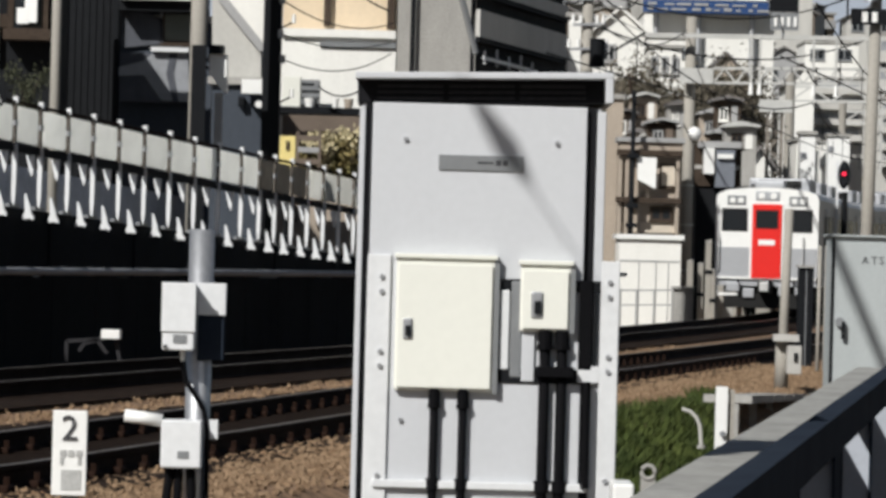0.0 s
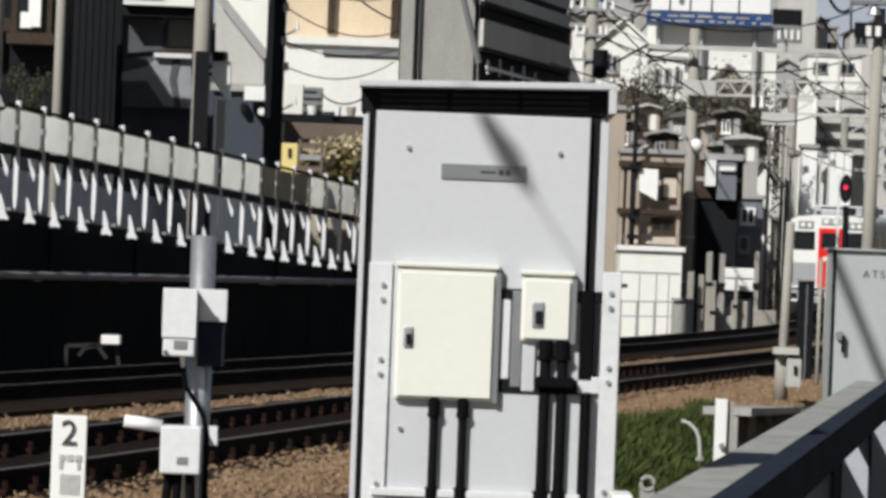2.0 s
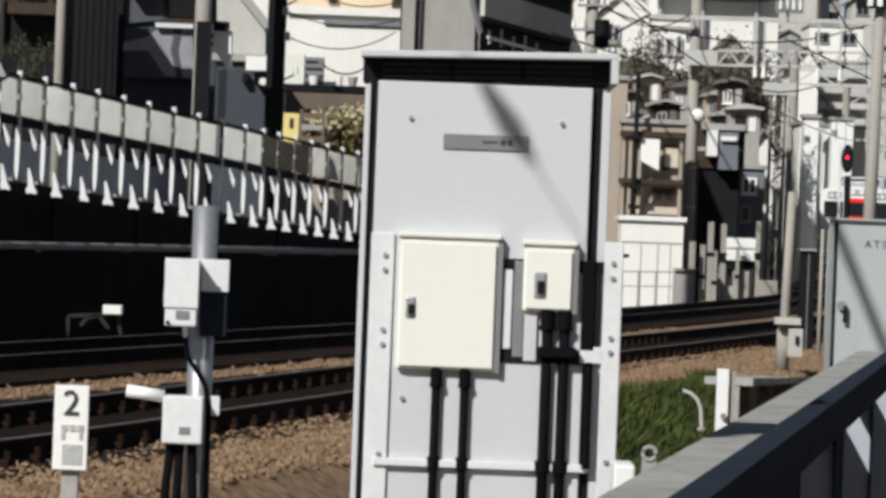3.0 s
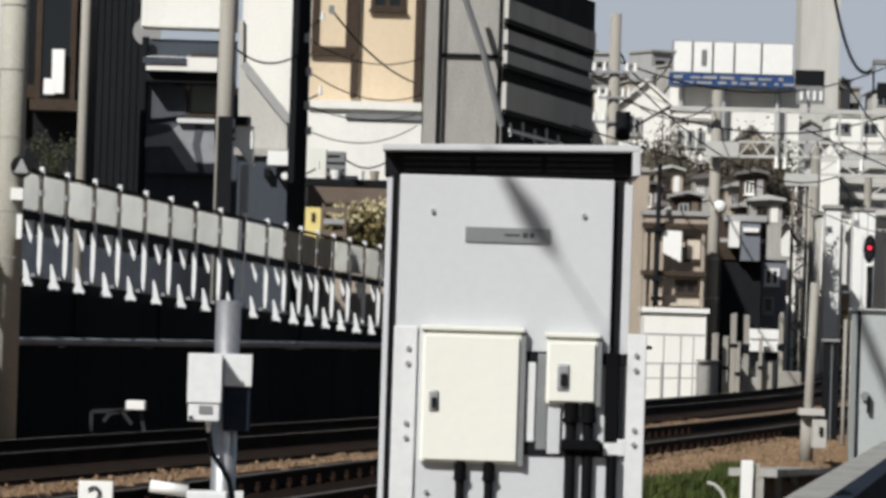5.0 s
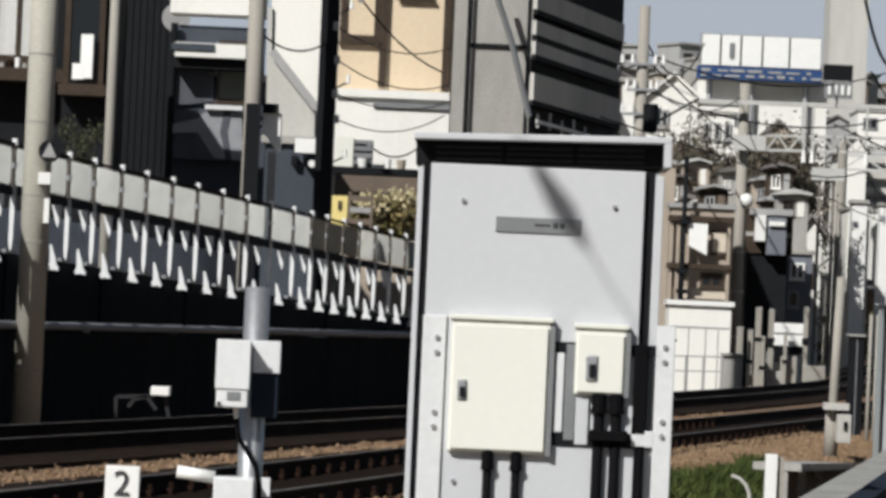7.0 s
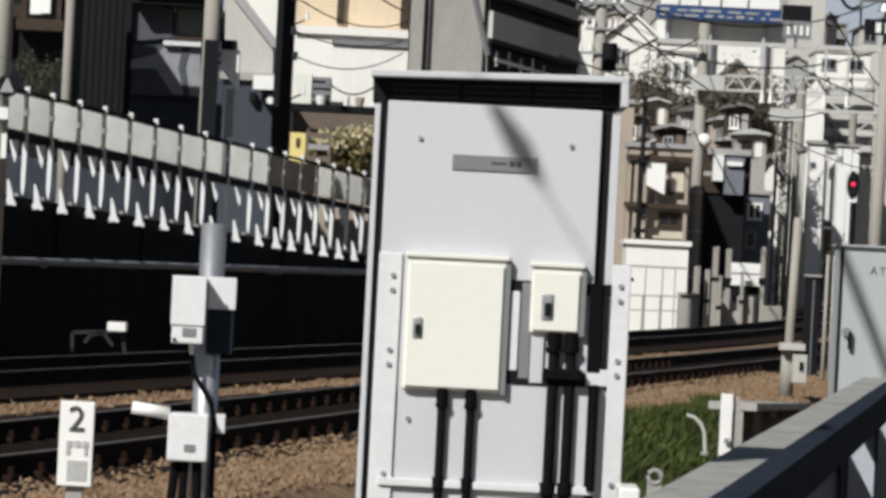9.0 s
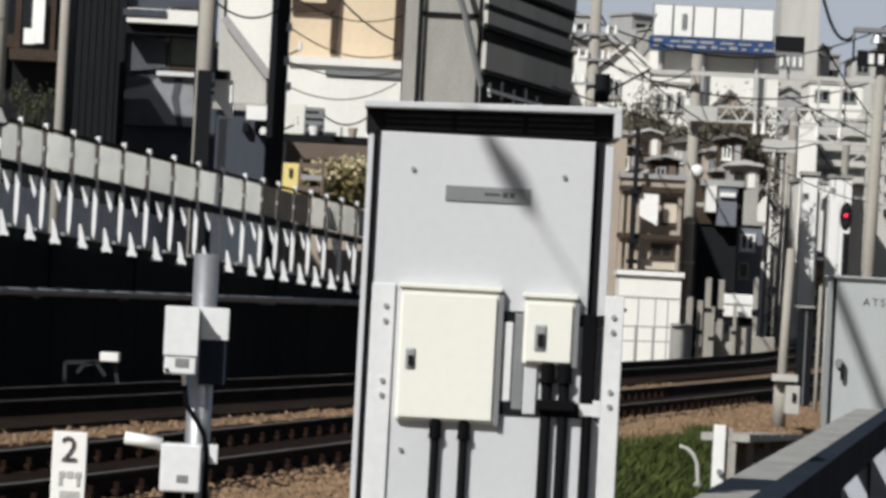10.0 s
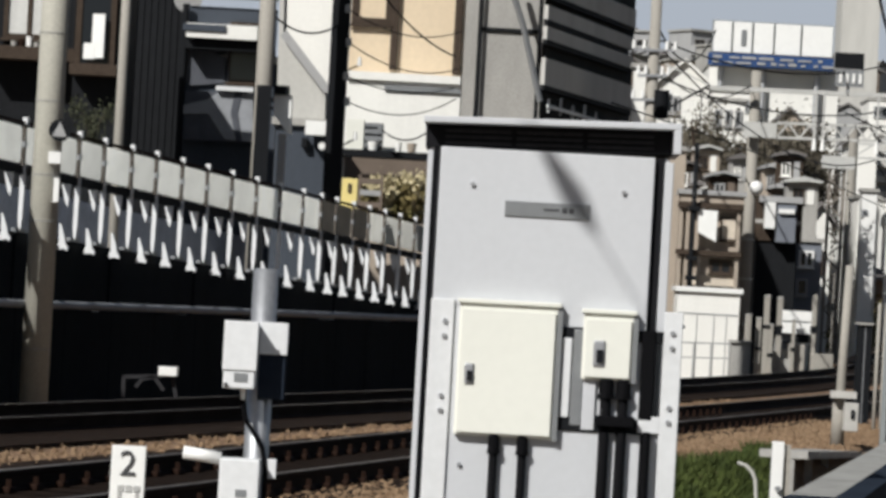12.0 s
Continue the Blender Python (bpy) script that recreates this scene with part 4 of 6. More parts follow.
def shrub(x, y, z, spread, count, size, seed, material, label, name="shrub"):
    s = thing(name, (x, y, z), label, name)
    bm = bmesh.new()
    r2 = random.Random(seed)
    for _ in range(6):
        e = Vector((x + r2.uniform(-0.5, 0.5) * spread[0], y + r2.uniform(-0.5, 0.5) * spread[1], z + spread[2] * r2.uniform(0.9, 1.6)))
        wire([(x, y, z - 0.02), (x + (e.x - x) * 0.35, y + (e.y - y) * 0.35, z + (e.z - z) * 0.55), e], 0.02 * spread[2], bm=bm)
    part("stems", bm, WOOD_DARK, s)
    part("foliage", leaves((x, y, z + spread[2]), spread, count, size, seed), material, s)
    return s


for i in range(60):
    y = rnd.uniform(172, 340)
    x = y * rnd.uniform(0.03, 0.14)
    if not far_rail(y) - 5 < x < far_rail(y) + 10:
        shrub(x, y, hill_height(x, y), (2.6, 2.0, 1.8), 500, 0.5, 100 + i, LEAF, "bare brownish shrubs on the hillside")

# ---- left of the line: houses behind the ramp ----
h = house(-9.984, -8.185, 72, 2.758, 7.884, 3, NIGHT_WALL, "dark timber house with curtained window", name="house")
window(h, -9.507, -8.546, 71.95, 5.79, 7.775, glass=CURTAIN, bars=1, t=0.09)
part("balcony", box(-9.852, -8.078, 71.2, 71.95, 5.374, 5.611), WOOD_DARK, h, "dark brown balcony edge")
for k in range(7):
    x = -9.238 + k * 0.14
    part("balcony_pot", tube((x, 71.5, 5.611), (x, 71.5, 5.611 + 0.10 + 0.05 * (k % 3)), 0.05, 0.06, seg=10), (CONC, RUST, WHITE)[k % 3], h)

h = house(-8.067, -7.242, 71, 2.465, 7.829, 3, NIGHT_WALL, "dark timber house bay with white object in window")
window(h, -8.054, -7.313, 70.95, 5.223, 7.408, frame=WOOD_DARK, bars=0, t=0.11)
part("window_ledge", box(-8.075, -7.212, 70.4, 70.95, 5.11, 5.315), WOOD_DARK, h)
part("white_cloth", slanted((-7.732, 70.8), (-7.505, 70.75), 0.05, 5.444, 6.247), WHITE, h, "white hanging cloth")
part("white_cloth", slanted((-7.876, 70.82), (-7.67, 70.78), 0.05, 5.421, 5.709), WHITE, h, "white hanging cloth")
shrub(-7.446, 69, 3.587, (0.42, 0.5, 0.5), 900, 0.07, 5, mat("dark_ivy", (0.05, 0.055, 0.03), 0.8, vary=0.3, stain=0.5, bump=0), "dark olive ivy bush behind the fence")

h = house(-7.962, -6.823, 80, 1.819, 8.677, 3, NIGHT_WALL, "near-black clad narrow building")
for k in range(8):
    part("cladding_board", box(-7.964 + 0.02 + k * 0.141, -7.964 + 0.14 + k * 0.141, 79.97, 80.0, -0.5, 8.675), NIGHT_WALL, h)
dish = thing("satellite_dish", (-6.746, 79.4, 7.256), "grey satellite dish on the dark building", "dish")
bm = tube((-6.746, 79.4, 7.256), (-6.738, 79.3, 7.248), 0.21, 0.29, seg=26)
part("reflector", bm, RENDER_GREY, dish)
part("feed_arm", bar((-6.726, 79.2, 7.103), (-6.611, 78.8, 7.042), 0.02), BLACK, dish)
part("wall_bracket", bar((-6.746, 79.4, 7.256), (-6.891, 80.05, 7.185), 0.05), BLACK, dish)

h = house(-6.614, -4.733, 78, 1.623, 5.929, 3, SLATE, "slate blue house with shaded wall and window")
part("upper_wall", box(-6.722, -4.841, 77.6, 78.6, 7.233, 7.913), RENDER_WHITE, h, "white upper wall")
part("eave_board", box(-6.54, -5.13, 77.0, 78.2, 6.32, 6.60), RENDER_WHITE, h, "white eaves board")
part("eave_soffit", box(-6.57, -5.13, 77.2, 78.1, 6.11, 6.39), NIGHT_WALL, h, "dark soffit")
part("vent_strip", box(-6.61, -5.76, 76.95, 76.995, 6.45, 6.58), SLATE, h)
part("recess", box(-6.685, -4.804, 77.9, 78.0, 5.249, 7.006), SLATE, h)
window(h, -5.739, -5.038, 77.88, 5.501, 6.723, glass=mat("dim_glazing", (0.10, 0.11, 0.10), 0.2, vary=0.1, stain=0.3, bump=0), bars=0)
part("bay_panel", box(-6.68, -5.11, 77.72, 77.9, 4.31, 5.29), SLATE_MID, h, "dark slate bay panel")
part("awning", prism([(-6.59, 4.99), (-6.09, 5.13), (-5.87, 5.31), (-5.20, 5.34), (-5.14, 4.33), (-5.71, 4.36), (-6.07, 4.85), (-6.58, 4.82)], 77.66, 77.715), AWNING, h, "grey sheet-metal awning")
part("awning_fold", prism([(-5.56, 5.31), (-5.40, 5.31), (-5.48, 4.90), (-5.36, 4.34), (-5.48, 4.34), (-5.62, 4.88)], 77.64, 77.656), SLATE_MID, h, "dark fold in the awning")
part("upper_sheet", prism([(-6.61, 6.45), (-6.30, 6.20), (-5.74, 5.99), (-5.71, 5.49), (-6.5, 5.39), (-6.6, 5.6)], 77.80, 77.87), SLATE_MID, h, "slate sheet")
part("ledge", box(-5.93, -5.18, 77.5, 77.7, 5.32, 5.41), STEEL_WHITE, h, "white ledge")
part("window_bar", box(-5.78, -5.74, 77.80, 77.86, 5.41, 6.7), AWNING, h)
part("drain_pipe", tube((-6.626, 77.7, -0.6), (-6.626, 77.7, 7.023), 0.07), BLACK, h)

h = house(-4.45, -3.402, 73.6, 1.648, 4.535, 3, SLATE, "slate blue shed wall beside the steel column")
part("gable_wall", prism([(-4.361, 4.524), (-3.527, 4.547), (-3.545, 5.21), (-4.408, 6.236), (-4.431, 7.091), (-4.516, 7.089), (-4.447, 4.522)], 73.5, 74.6), PALE_WALL, h, "pale grey gable wall")
part("barge_board", bar((-4.391, 73.3, 6.258), (-3.488, 73.3, 5.196), 0.12, 0.16), RENDER_GREY, h)
part("sunlit_panel", box(-3.864, -3.481, 73.0, 73.4, 4.351, 4.617), WHITE, h, "white panel")
part("meter", box(-3.941, -3.835, 73.4, 73.6, 4.133, 4.303), BLACK, h)
part("lamp", tube((-3.54, 73.2, 4.157), (-3.531, 73, 4.149), 0.07), WHITE, h)
h = house(-5.861, -4.537, 97, 3.42, 11.877, 3, RENDER_WHITE, "white rendered tall house")

box_t = thing("equipment_box", (-4.212, 71.5, 4.28), "white equipment box with dark cap on a pole", "box")
part("case", prism([(-4.387, 4.982), (-4.065, 4.991), (-4.046, 4.285), (-4.108, 4.283), (-4.377, 4.639)], 71.4, 71.8), WHITE, box_t)
part("cap", box(-4.373, -4.124, 71.3, 71.8, 4.991, 5.157), BLACK, box_t, "dark cap")
part("bracket", bar((-4.376, 71.6, 4.748), (-4.54, 71.4, 4.734), 0.06), BLACK, box_t)
part("cable_duct", box(-4.274, -4.128, 71.5, 71.6, 2.981, 4.28), RENDER_GREY, box_t)


def pole(px, y, z0, z1, r, material, label, name="utility_pole", lean=0.0, r1=None):
    p = thing(name, (px, y, z0), label, name.replace("_", " "))
    part("shaft", tube((px, y, z0), (px + lean, y, z1), r, r1 or r * 0.85, seg=20), material, p, smooth=True)
    return p


up = pole(-6.306, 62.5, -0.6, 9, 0.085, CONC_POLE, "slim grey concrete utility pole behind the fence")
up = pole(-4.564, 71, -0.6, 11, 0.165, CONC_POLE, "grey concrete utility pole behind the fence")
# black sheet added in place of the shade on the lower shaft
part("cable_guard", box(-4.665, -4.397, 70.76, 70.82, 1.0, 5.116), BLACK, up, "black sheet standing in for shade on the pole")
up = thing("steel_column", (-3.246, 73, 3.042), "black steel column carrying wires", "column")
part("shaft", box(-3.481, -3.142, 73, 73.3, -0.6, 10.5, 0.01), BLACK, up)
for z in (4.2, 5.6, 7.0):
    part("step_iron", bar((-3.142, 73.1, z), (-3.142 + 0.22, 73.1, z + 0.12), 0.03), BLACK, up)
    part("insulator", tube((-3.142 + 0.22, 73.1, z + 0.10), (-3.142 + 0.22, 73.1, z + 0.26), 0.05, 0.03, seg=10), WHITE, up)

# concrete pole standing before the wall
up = pole(-6.313, 53, -0.6, 9, 0.198, LIT_POLE, "weathered concrete utility pole before the wall", r1=0.185)
for z in (0.4, 2.15, 2.78, 3.79, 4.72, 5.6):
    part("pole_joint", tube((-6.313, 53, z), (-6.313, 53, z + 0.02), 0.199, seg=20), COPING, up, "dark joint line")
part("tag", box(-6.269, -6.101, 52.77, 52.83, 2.948, 3.111), WHITE, up, "small white tag")
part("cable_clip", box(-6.177, -6.104, 52.78, 52.84, 2.422, 2.757), WHITE, up, "pale cable clip")
sg = thing("warning_sign", (-6.107, 52.6, 3.393), "round black sign with grey triangle", "sign")
part("disc", tube((-6.107, 52.6, 3.393), (-6.107, 52.55, 3.393), 0.15, seg=28), BLACK, sg)
part("triangle", prism([(-6.207, 3.308), (-6.007, 3.308), (-6.107, 3.513)], 52.53, 52.545), RENDER_GREY, sg)
part("lower_bar", box(-6.197, -6.017, 52.535, 52.548, 3.283, 3.301), SLAT, sg)
part("arm", bar((-6.107, 52.6, 3.393), (-6.263, 53, 3.393), 0.04), BLACK, sg)

# peach and white house
h = house(-3.677, -1.178, 86, 1.75, 10.747, 3, RENDER_PEACH, "peach rendered house with brown window frames and white lower storey")
part("lower_wall", box(-3.642, -1.148, 84.9, 86, -0.6, 6.241), RENDER_WHITE, h, "white lower wall")
part("cornice", box(-3.646, -1.16, 84.78, 85.0, 6.101, 6.274), RENDER_WHITE, h)
part("awning_edge", box(-2.812, -1.153, 84.82, 84.9, 5.897, 5.995), PLATE, h, "grey awning edge")
part("frame_bar", box(-2.77, -2.62, 85.85, 85.99, 6.411, 8.732), WOOD_DARK, h, "brown frame bar")
part("frame_bar", box(-1.372, -1.209, 85.85, 85.99, 6.373, 10.767), WOOD_DARK, h, "brown frame bar")
window(h, -3.658, -2.747, 85.95, 7.371, 8.844, glass=RENDER_PEACH, bars=0, t=0.16)
window(h, -2.371, -1.622, 85.95, 8.378, 9.502, bars=1, t=0.1)
ac = thing("air_conditioner", (-3.158, 84, 4.527), "cream air conditioner outdoor unit on a ledge", "air conditioner")
part("case", box(-3.545, -3.166, 83.8, 84.4, 4.521, 5.18, 0.01), CREAM, ac)
part("fan_grille", box(-3.154, -2.751, 83.82, 84.4, 4.533, 5.118), PLATE, ac, "dark fan grille")
for k in range(4):
    part("grille_bar", box(-3.154, -2.751, 83.79, 83.815, 4.557 + k * 0.15, 4.557 + k * 0.15 + 0.03), BLACK, ac)
part("ledge", box(-3.608, -1.594, 83.5, 85, 4.371, 4.517), BLACK, h, "black gutter ledge")
for px, w in ((548, 16), (590, 10), (612, 14)):
    x = -2.949 + (px - 548) / 76.8
    part("ledge_pot", tube((x, 83.7, 4.517), (x, 83.7, 4.517 + 0.2), w / 180, w / 130, seg=12), (CONC, WHITE, RENDER_BROWN)[w % 3], h)
part("retaining_band", box(-3.497, -1.085, 82.8, 83.4, -0.6, 4.315), TIMBER, h, "brown timber fence")
for i, (px, py, m) in enumerate(((520, 290, 0), (548, 262, 1), (580, 272, 0), (612, 258, 1), (640, 280, 0), (600, 305, 1), (560, 300, 1), (632, 318, 0), (530, 320, 1), (655, 250, 1))):
    x = -3.113 + (px - 520) / 83.9
    z = 2.649 + (340 - py) / 84 - 0.55
    shrub(x, 80 + 0.3 * i, z - 0.1, (0.5, 0.4, 0.5), 1100, 0.13, 40 + i, (LEAF, mat("pale_dry_leaves", (0.56, 0.49, 0.31), 0.8, vary=0.3, stain=0.5, stain_size=0.3, bump=0, tint=(0.16, 0.14, 0.06)))[m], "dry yellowish shrub on the bank")
part("bank", box(-3.449, -1.124, 79.4, 82.7, -0.6, 2.908), RENDER_BROWN, h, "brown earth bank")
for k in range(4):
    part("rack_board", box(-3.01, -2.58, 79.2, 79.3, 2.95 + 0.24 * k, 3.06 + 0.24 * k), (RENDER_GREY, TIMBER)[k % 2], h, "weathered rack board")
for x in (-3.02, -2.57):
    part("rack_post", box(x - 0.03, x + 0.03, 79.2, 79.32, 2.0, 3.85), TIMBER, h)
yb = thing("meter_box", (-2.927, 72, 2.922), "yellow meter box on a post above the fence", "box")
part("case", box(-3.072, -2.779, 71.9, 72.15, 2.944, 3.54, 0.01), YELLOW, yb)
part("dial", box(-2.955, -2.893, 71.87, 71.9, 3.276, 3.443), WOOD_DARK, yb)
part("post", tube((-2.927, 72.02, -0.6), (-2.927, 72.02, 2.943), 0.05), BLACK, yb)

# concrete slabs, black block with grey balconies
h = house(-1.357, -0.915, 95, 1.829, 11.767, 3, CONC, "weathered grey concrete pier", name="pier")
h = house(-0.818, 0.659, 95, 1.857, 11.796, 3, CONC, "weathered grey concrete tower with a joint line", name="concrete_tower")
part("joint_strip", box(-0.855, 0.621, 94.93, 94.99, 8.007, 8.103), BLACK, h, "dark joint")
part("edge_pipe", tube((-0.894, 94.8, -0.6), (-0.894, 94.8, 11.753), 0.045), BLACK, h, "dark downpipe")
part("edge_pipe", tube((0.58, 94.8, -0.6), (0.58, 94.8, 11.792), 0.05), BLACK, h, "dark downpipe")
part("stay_cable", wire([(-0.409, 94, 9.631), (0.151, 94.2, 8.156), (0.667, 94.4, 6.332)], 0.075, seg=8), PLATE, h, "thick dark stay cable")

bal = thing("apartment_block", (2.163, 115, 5.688), "black clad apartment block with grey balcony parapets", "building")
A0, A1 = (0.859, 115.0), (3.846, 127.0)
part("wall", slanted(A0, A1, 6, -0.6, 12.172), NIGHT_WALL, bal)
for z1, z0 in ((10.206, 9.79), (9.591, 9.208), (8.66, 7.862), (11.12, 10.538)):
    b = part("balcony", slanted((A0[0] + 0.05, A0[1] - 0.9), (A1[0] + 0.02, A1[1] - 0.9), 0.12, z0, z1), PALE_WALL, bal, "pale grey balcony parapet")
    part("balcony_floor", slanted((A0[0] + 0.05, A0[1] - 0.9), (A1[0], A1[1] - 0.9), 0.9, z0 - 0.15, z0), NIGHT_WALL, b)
for k in range(5):
    u = 0.06 + 0.13 * k
    x, y = A0[0] + (A1[0] - A0[0]) * u, A0[1] + (A1[1] - A0[1]) * u - 0.95
    part("railing_post", box(x, x + 0.07, y, y + 0.05, 7.091, 7.488 + (0.12 if k % 2 else 0)), STEEL_WHITE, bal, "white railing post")
part("railing", slanted((A0[0] + 0.2, A0[1] - 0.95), (A0[0] + (A1[0] - A0[0]) * 0.66, A0[1] + (A1[1] - A0[1]) * 0.66 - 0.95), 0.05, 7.19, 7.29), STEEL_WHITE, bal, "white railing")
pl = house(3.668, 4.048, 119, 2.077, 8.82, 1, RENDER_WHITE, "white rendered pillar", name="pillar")
up = pole(3.713, 104, -0.6, 9.936, 0.17, CONC_POLE, "grey concrete pole with brackets and insulators")
for py, half in ((0, 0.55), (45, 0.4), (88, 0.5)):
    z = 8.336 - py / 66.2
    part("cross_arm", bar((3.713 - half, 103.8, z), (3.713 + half, 103.8, z + 0.05), 0.07), GALV, up)
    for k in (-1, -0.5, 0.6, 1):
        part("insulator", tube((3.713 + half * k, 103.8, z + 0.05), (3.713 + half * k, 103.8, z + 0.28), 0.06, 0.04, seg=10), WHITE, up)
part("transformer", tube((3.713 + 0.25, 103.6, 6.536), (3.713 + 0.25, 103.6, 7.292), 0.2, seg=16), BLACK, up, "dark transformer can")

# low trolley by the wall
tr = thing("rail_trolley", (-4.769, 53.5, -0.183), "grey tubular trolley with white box by the wall", "trolley")
for a, b in (((118, 605), (118, 642)), ((118, 605), (185, 600)), ((205, 602), (213, 640)), ((150, 608), (172, 602)), ((140, 622), (150, 608)), ((172, 602), (190, 625))):
    f0, f1 = [(-5.142 + (q[0] - 118) / 128.6, 53.5, 0.089 - (q[1] - 605) / 128.6) for q in (a, b)]
    part("tube_frame", bar(f0, f1, 0.05), SLAT, tr)
part("white_box", box(-4.654, -4.398, 53.3, 53.6, 0.137, 0.261, 0.01), WHITE, tr, "white box")
GALV_FLAT = mat("dull_galvanised", (0.52, 0.52, 0.50), 0.6, 0.1, vary=0.06, stain=0.3, stain_size=0.6, bump=0.03)
# ---- right of the cabinet: houses by the line ----
h = house(4.91, 5.411, 119, -0.309, 6.347, 0.9, RENDER_BROWN, "grey-brown rendered narrow building")
h = house(5.24, 7.127, 117, 1.959, 4.985, 1.6, RENDER_BROWN, "taupe two-storey house with dark timber bands", roof_mat=RENDER_GREY)
for py0, py1 in ((266, 276), (350, 359)):
    part("timber_band", box(5.148, 7.116, 116.6, 117.0, 9.255 - py1 / 58.9, 9.255 - py0 / 58.9), WOOD_DARK, h, "dark timber band")
window(h, 6.185, 6.865, 116.95, 2.613, 3.055, bars=1, t=0.08)
window(h, 6.457, 6.966, 116.95, 3.638, 4.351, glass=RENDER_BEIGE, bars=0, t=0.05)
part("sun_blind", prism([(5.748, 4.519), (6.324, 4.501), (6.315, 3.569), (5.766, 3.842)], 116.4, 116.5), WHITE, h, "white sun blind")
part("storey_wall", box(5.26, 7.094, 116.93, 117.0, 2.264, 2.57), RENDER_BEIGE, h)
for px in (1098, 1110, 1133, 1200):
    x = 5.259 + (px - 1098) / 59
    part("upright", box(x - 0.05, x + 0.05, 116.75, 116.95, 2.213, 4.809), RENDER_BROWN, h)
bp = pole(5.601, 116.4, -0.6, 6.508, 0.075, BLACK, "slim black pole before the taupe house", r1=0.07)
for py in (272, 360, 395):
    part("pole_bracket", box(5.444, 5.782, 116.25, 116.4, 9.214 - (py + 8) / 59.1, 9.214 - py / 59.1), BLACK, bp)

h = house(5.113, 6.919, 113, -0.293, 2.038, 2.5, RENDER_WHITE, "white panelled trackside shed", roof_mat=WHITE, name="shed")
for px in (1130, 1160, 1182):
    x = 5.706 + (px - 1130) / 60.9
    part("panel_joint", box(x - 0.015, x + 0.015, 112.985, 113.0, -0.5, 1.365), RENDER_GREY, h)
part("panel_joint", box(5.131, 6.888, 112.985, 113.0, 1.382, 1.431), RENDER_GREY, h)
fn = thing("low_fence", (5.634, 111, -0.271), "pale grey low pipe fence by the shed", "fence")
for px in (1097, 1127, 1158, 1190):
    x = 5.086 + (px - 1097) / 62
    part("post", tube((x, 111, -0.6), (x, 111, 0.599), 0.04, seg=8), RENDER_GREY, fn)
part("rail", bar((5.079, 111, 0.553), (6.579, 111, 0.593), 0.05), RENDER_GREY, fn)
part("rail", bar((5.09, 111, 0.134), (6.59, 111, 0.174), 0.04), RENDER_GREY, fn)
kb = thing("relay_box", (6.939, 110, -0.124), "grey concrete relay box by the track", "box")
part("case", box(6.56, 7.104, 109.8, 110.6, -0.62, 0.641, 0.02), CONC, kb)
part("lid", box(6.518, 7.126, 109.7, 110.7, 0.641 + 0.003, 0.705 + 0.01), CONC, kb)

# dark house with white and blue upper bay
h = house(8.402, 9.743, 130, -0.659, 4.535, 7, NIGHT_WALL, "dark clad house with white bay and blue blind")
part("upper_wall", box(8.322, 9.89, 129.9, 134, 3.971, 5.331), WOOD_DARK, h)
part("roof_beam", box(8.416, 9.847, 129.4, 130, 5.243, 5.451), RENDER_GREY, h, "grey roof beam")
part("bay", box(8.597, 8.935, 129.2, 129.8, 4.363, 5.227), WHITE, h, "white bay")
part("blind", box(8.99, 9.629, 129.3, 129.8, 3.928, 5.169), RENDER_BLUE, h, "slate blue blind")
part("blind_top", box(9.039, 9.564, 129.15, 129.3, 4.881, 5.032), WHITE, h)
h = house(10.201, 11.09, 136, -0.723, 4.118, 5, RENDER_BLUE, "dark slate house with small pale windows")
window(h, 10.297, 10.83, 135.95, 3.226, 3.818, frame=WHITE, bars=1, t=0.08)
window(h, 10.264, 10.659, 135.95, 2.236, 2.828, frame=RENDER_GREY, bars=0, t=0.08)
h = house(11.691, 12.562, 150, 1.358, 5.063, 5, RENDER_WHITE, "white rendered house behind the lattice mast", roof="gable", rise=0.8)
window(h, 11.843, 12.278, 149.95, 3.208, 4.079, t=0.1)
# white flats
h = house(15.246, 16.441, 175, 1.142, 5.592, 8, RENDER_WHITE, "white rendered flats with balconies", name="flats")
part("stair_tower", box(15.718, 16.276, 174.5, 178, 0, 7.043), RENDER_WHITE, h)
for py in (345, 378, 412, 446):
    z = 4.564 - (py - 345) / 39.5
    b = part("balcony", box(15.203, 16.239, 174.2, 175, z - 0.42, z), RENDER_WHITE, h, "white balcony")
    part("balcony_glass", box(15.278, 16.163, 174.85, 174.98, z + 0.05, z + 0.5), GLASS_DARK, b)
h = house(31.632, 34.605, 330, 1.003, 12.509, 8, RENDER_BROWN, "taupe rendered block on the slope")
for k in range(3):
    for q in range(3):
        window(h, 31.833 + k * 1.15, 31.833 + k * 1.15 + 0.78, 329.95, 10.113 - q * 2.8, 10.113 - q * 2.8 + 1.6, frame=WHITE, t=0.1, bars=0)
h = house(35.712, 42.337, 380, 20.3, 23.337, 8, RENDER_WHITE, "long white block on the hill", name="flats")
for k in range(5):
    window(h, 36.078 + k * 1.3, 36.078 + k * 1.3 + 0.8, 379.95, 20.958, 22.503, t=0.12, bars=0)
h = house(6.013, 8.058, 160, 9.104, 10.732, 7, RENDER_WHITE, "white house with low gable roof", roof="gable", rise=1.0, roof_mat=RENDER_WHITE)
window(h, 6.308, 6.889, 159.95, 9.553, 10.296, t=0.1, frame=RENDER_GREY)
h = house(8.796, 10.204, 170, 7.54, 10.751, 7, RENDER_WHITE, "white house with grey window bands on the slope")
for k in range(3):
    window(h, 8.863 + k * 0.45, 8.863 + k * 0.45 + 0.3, 169.95, 9.634, 10.374, t=0.08, bars=0, frame=RENDER_GREY)
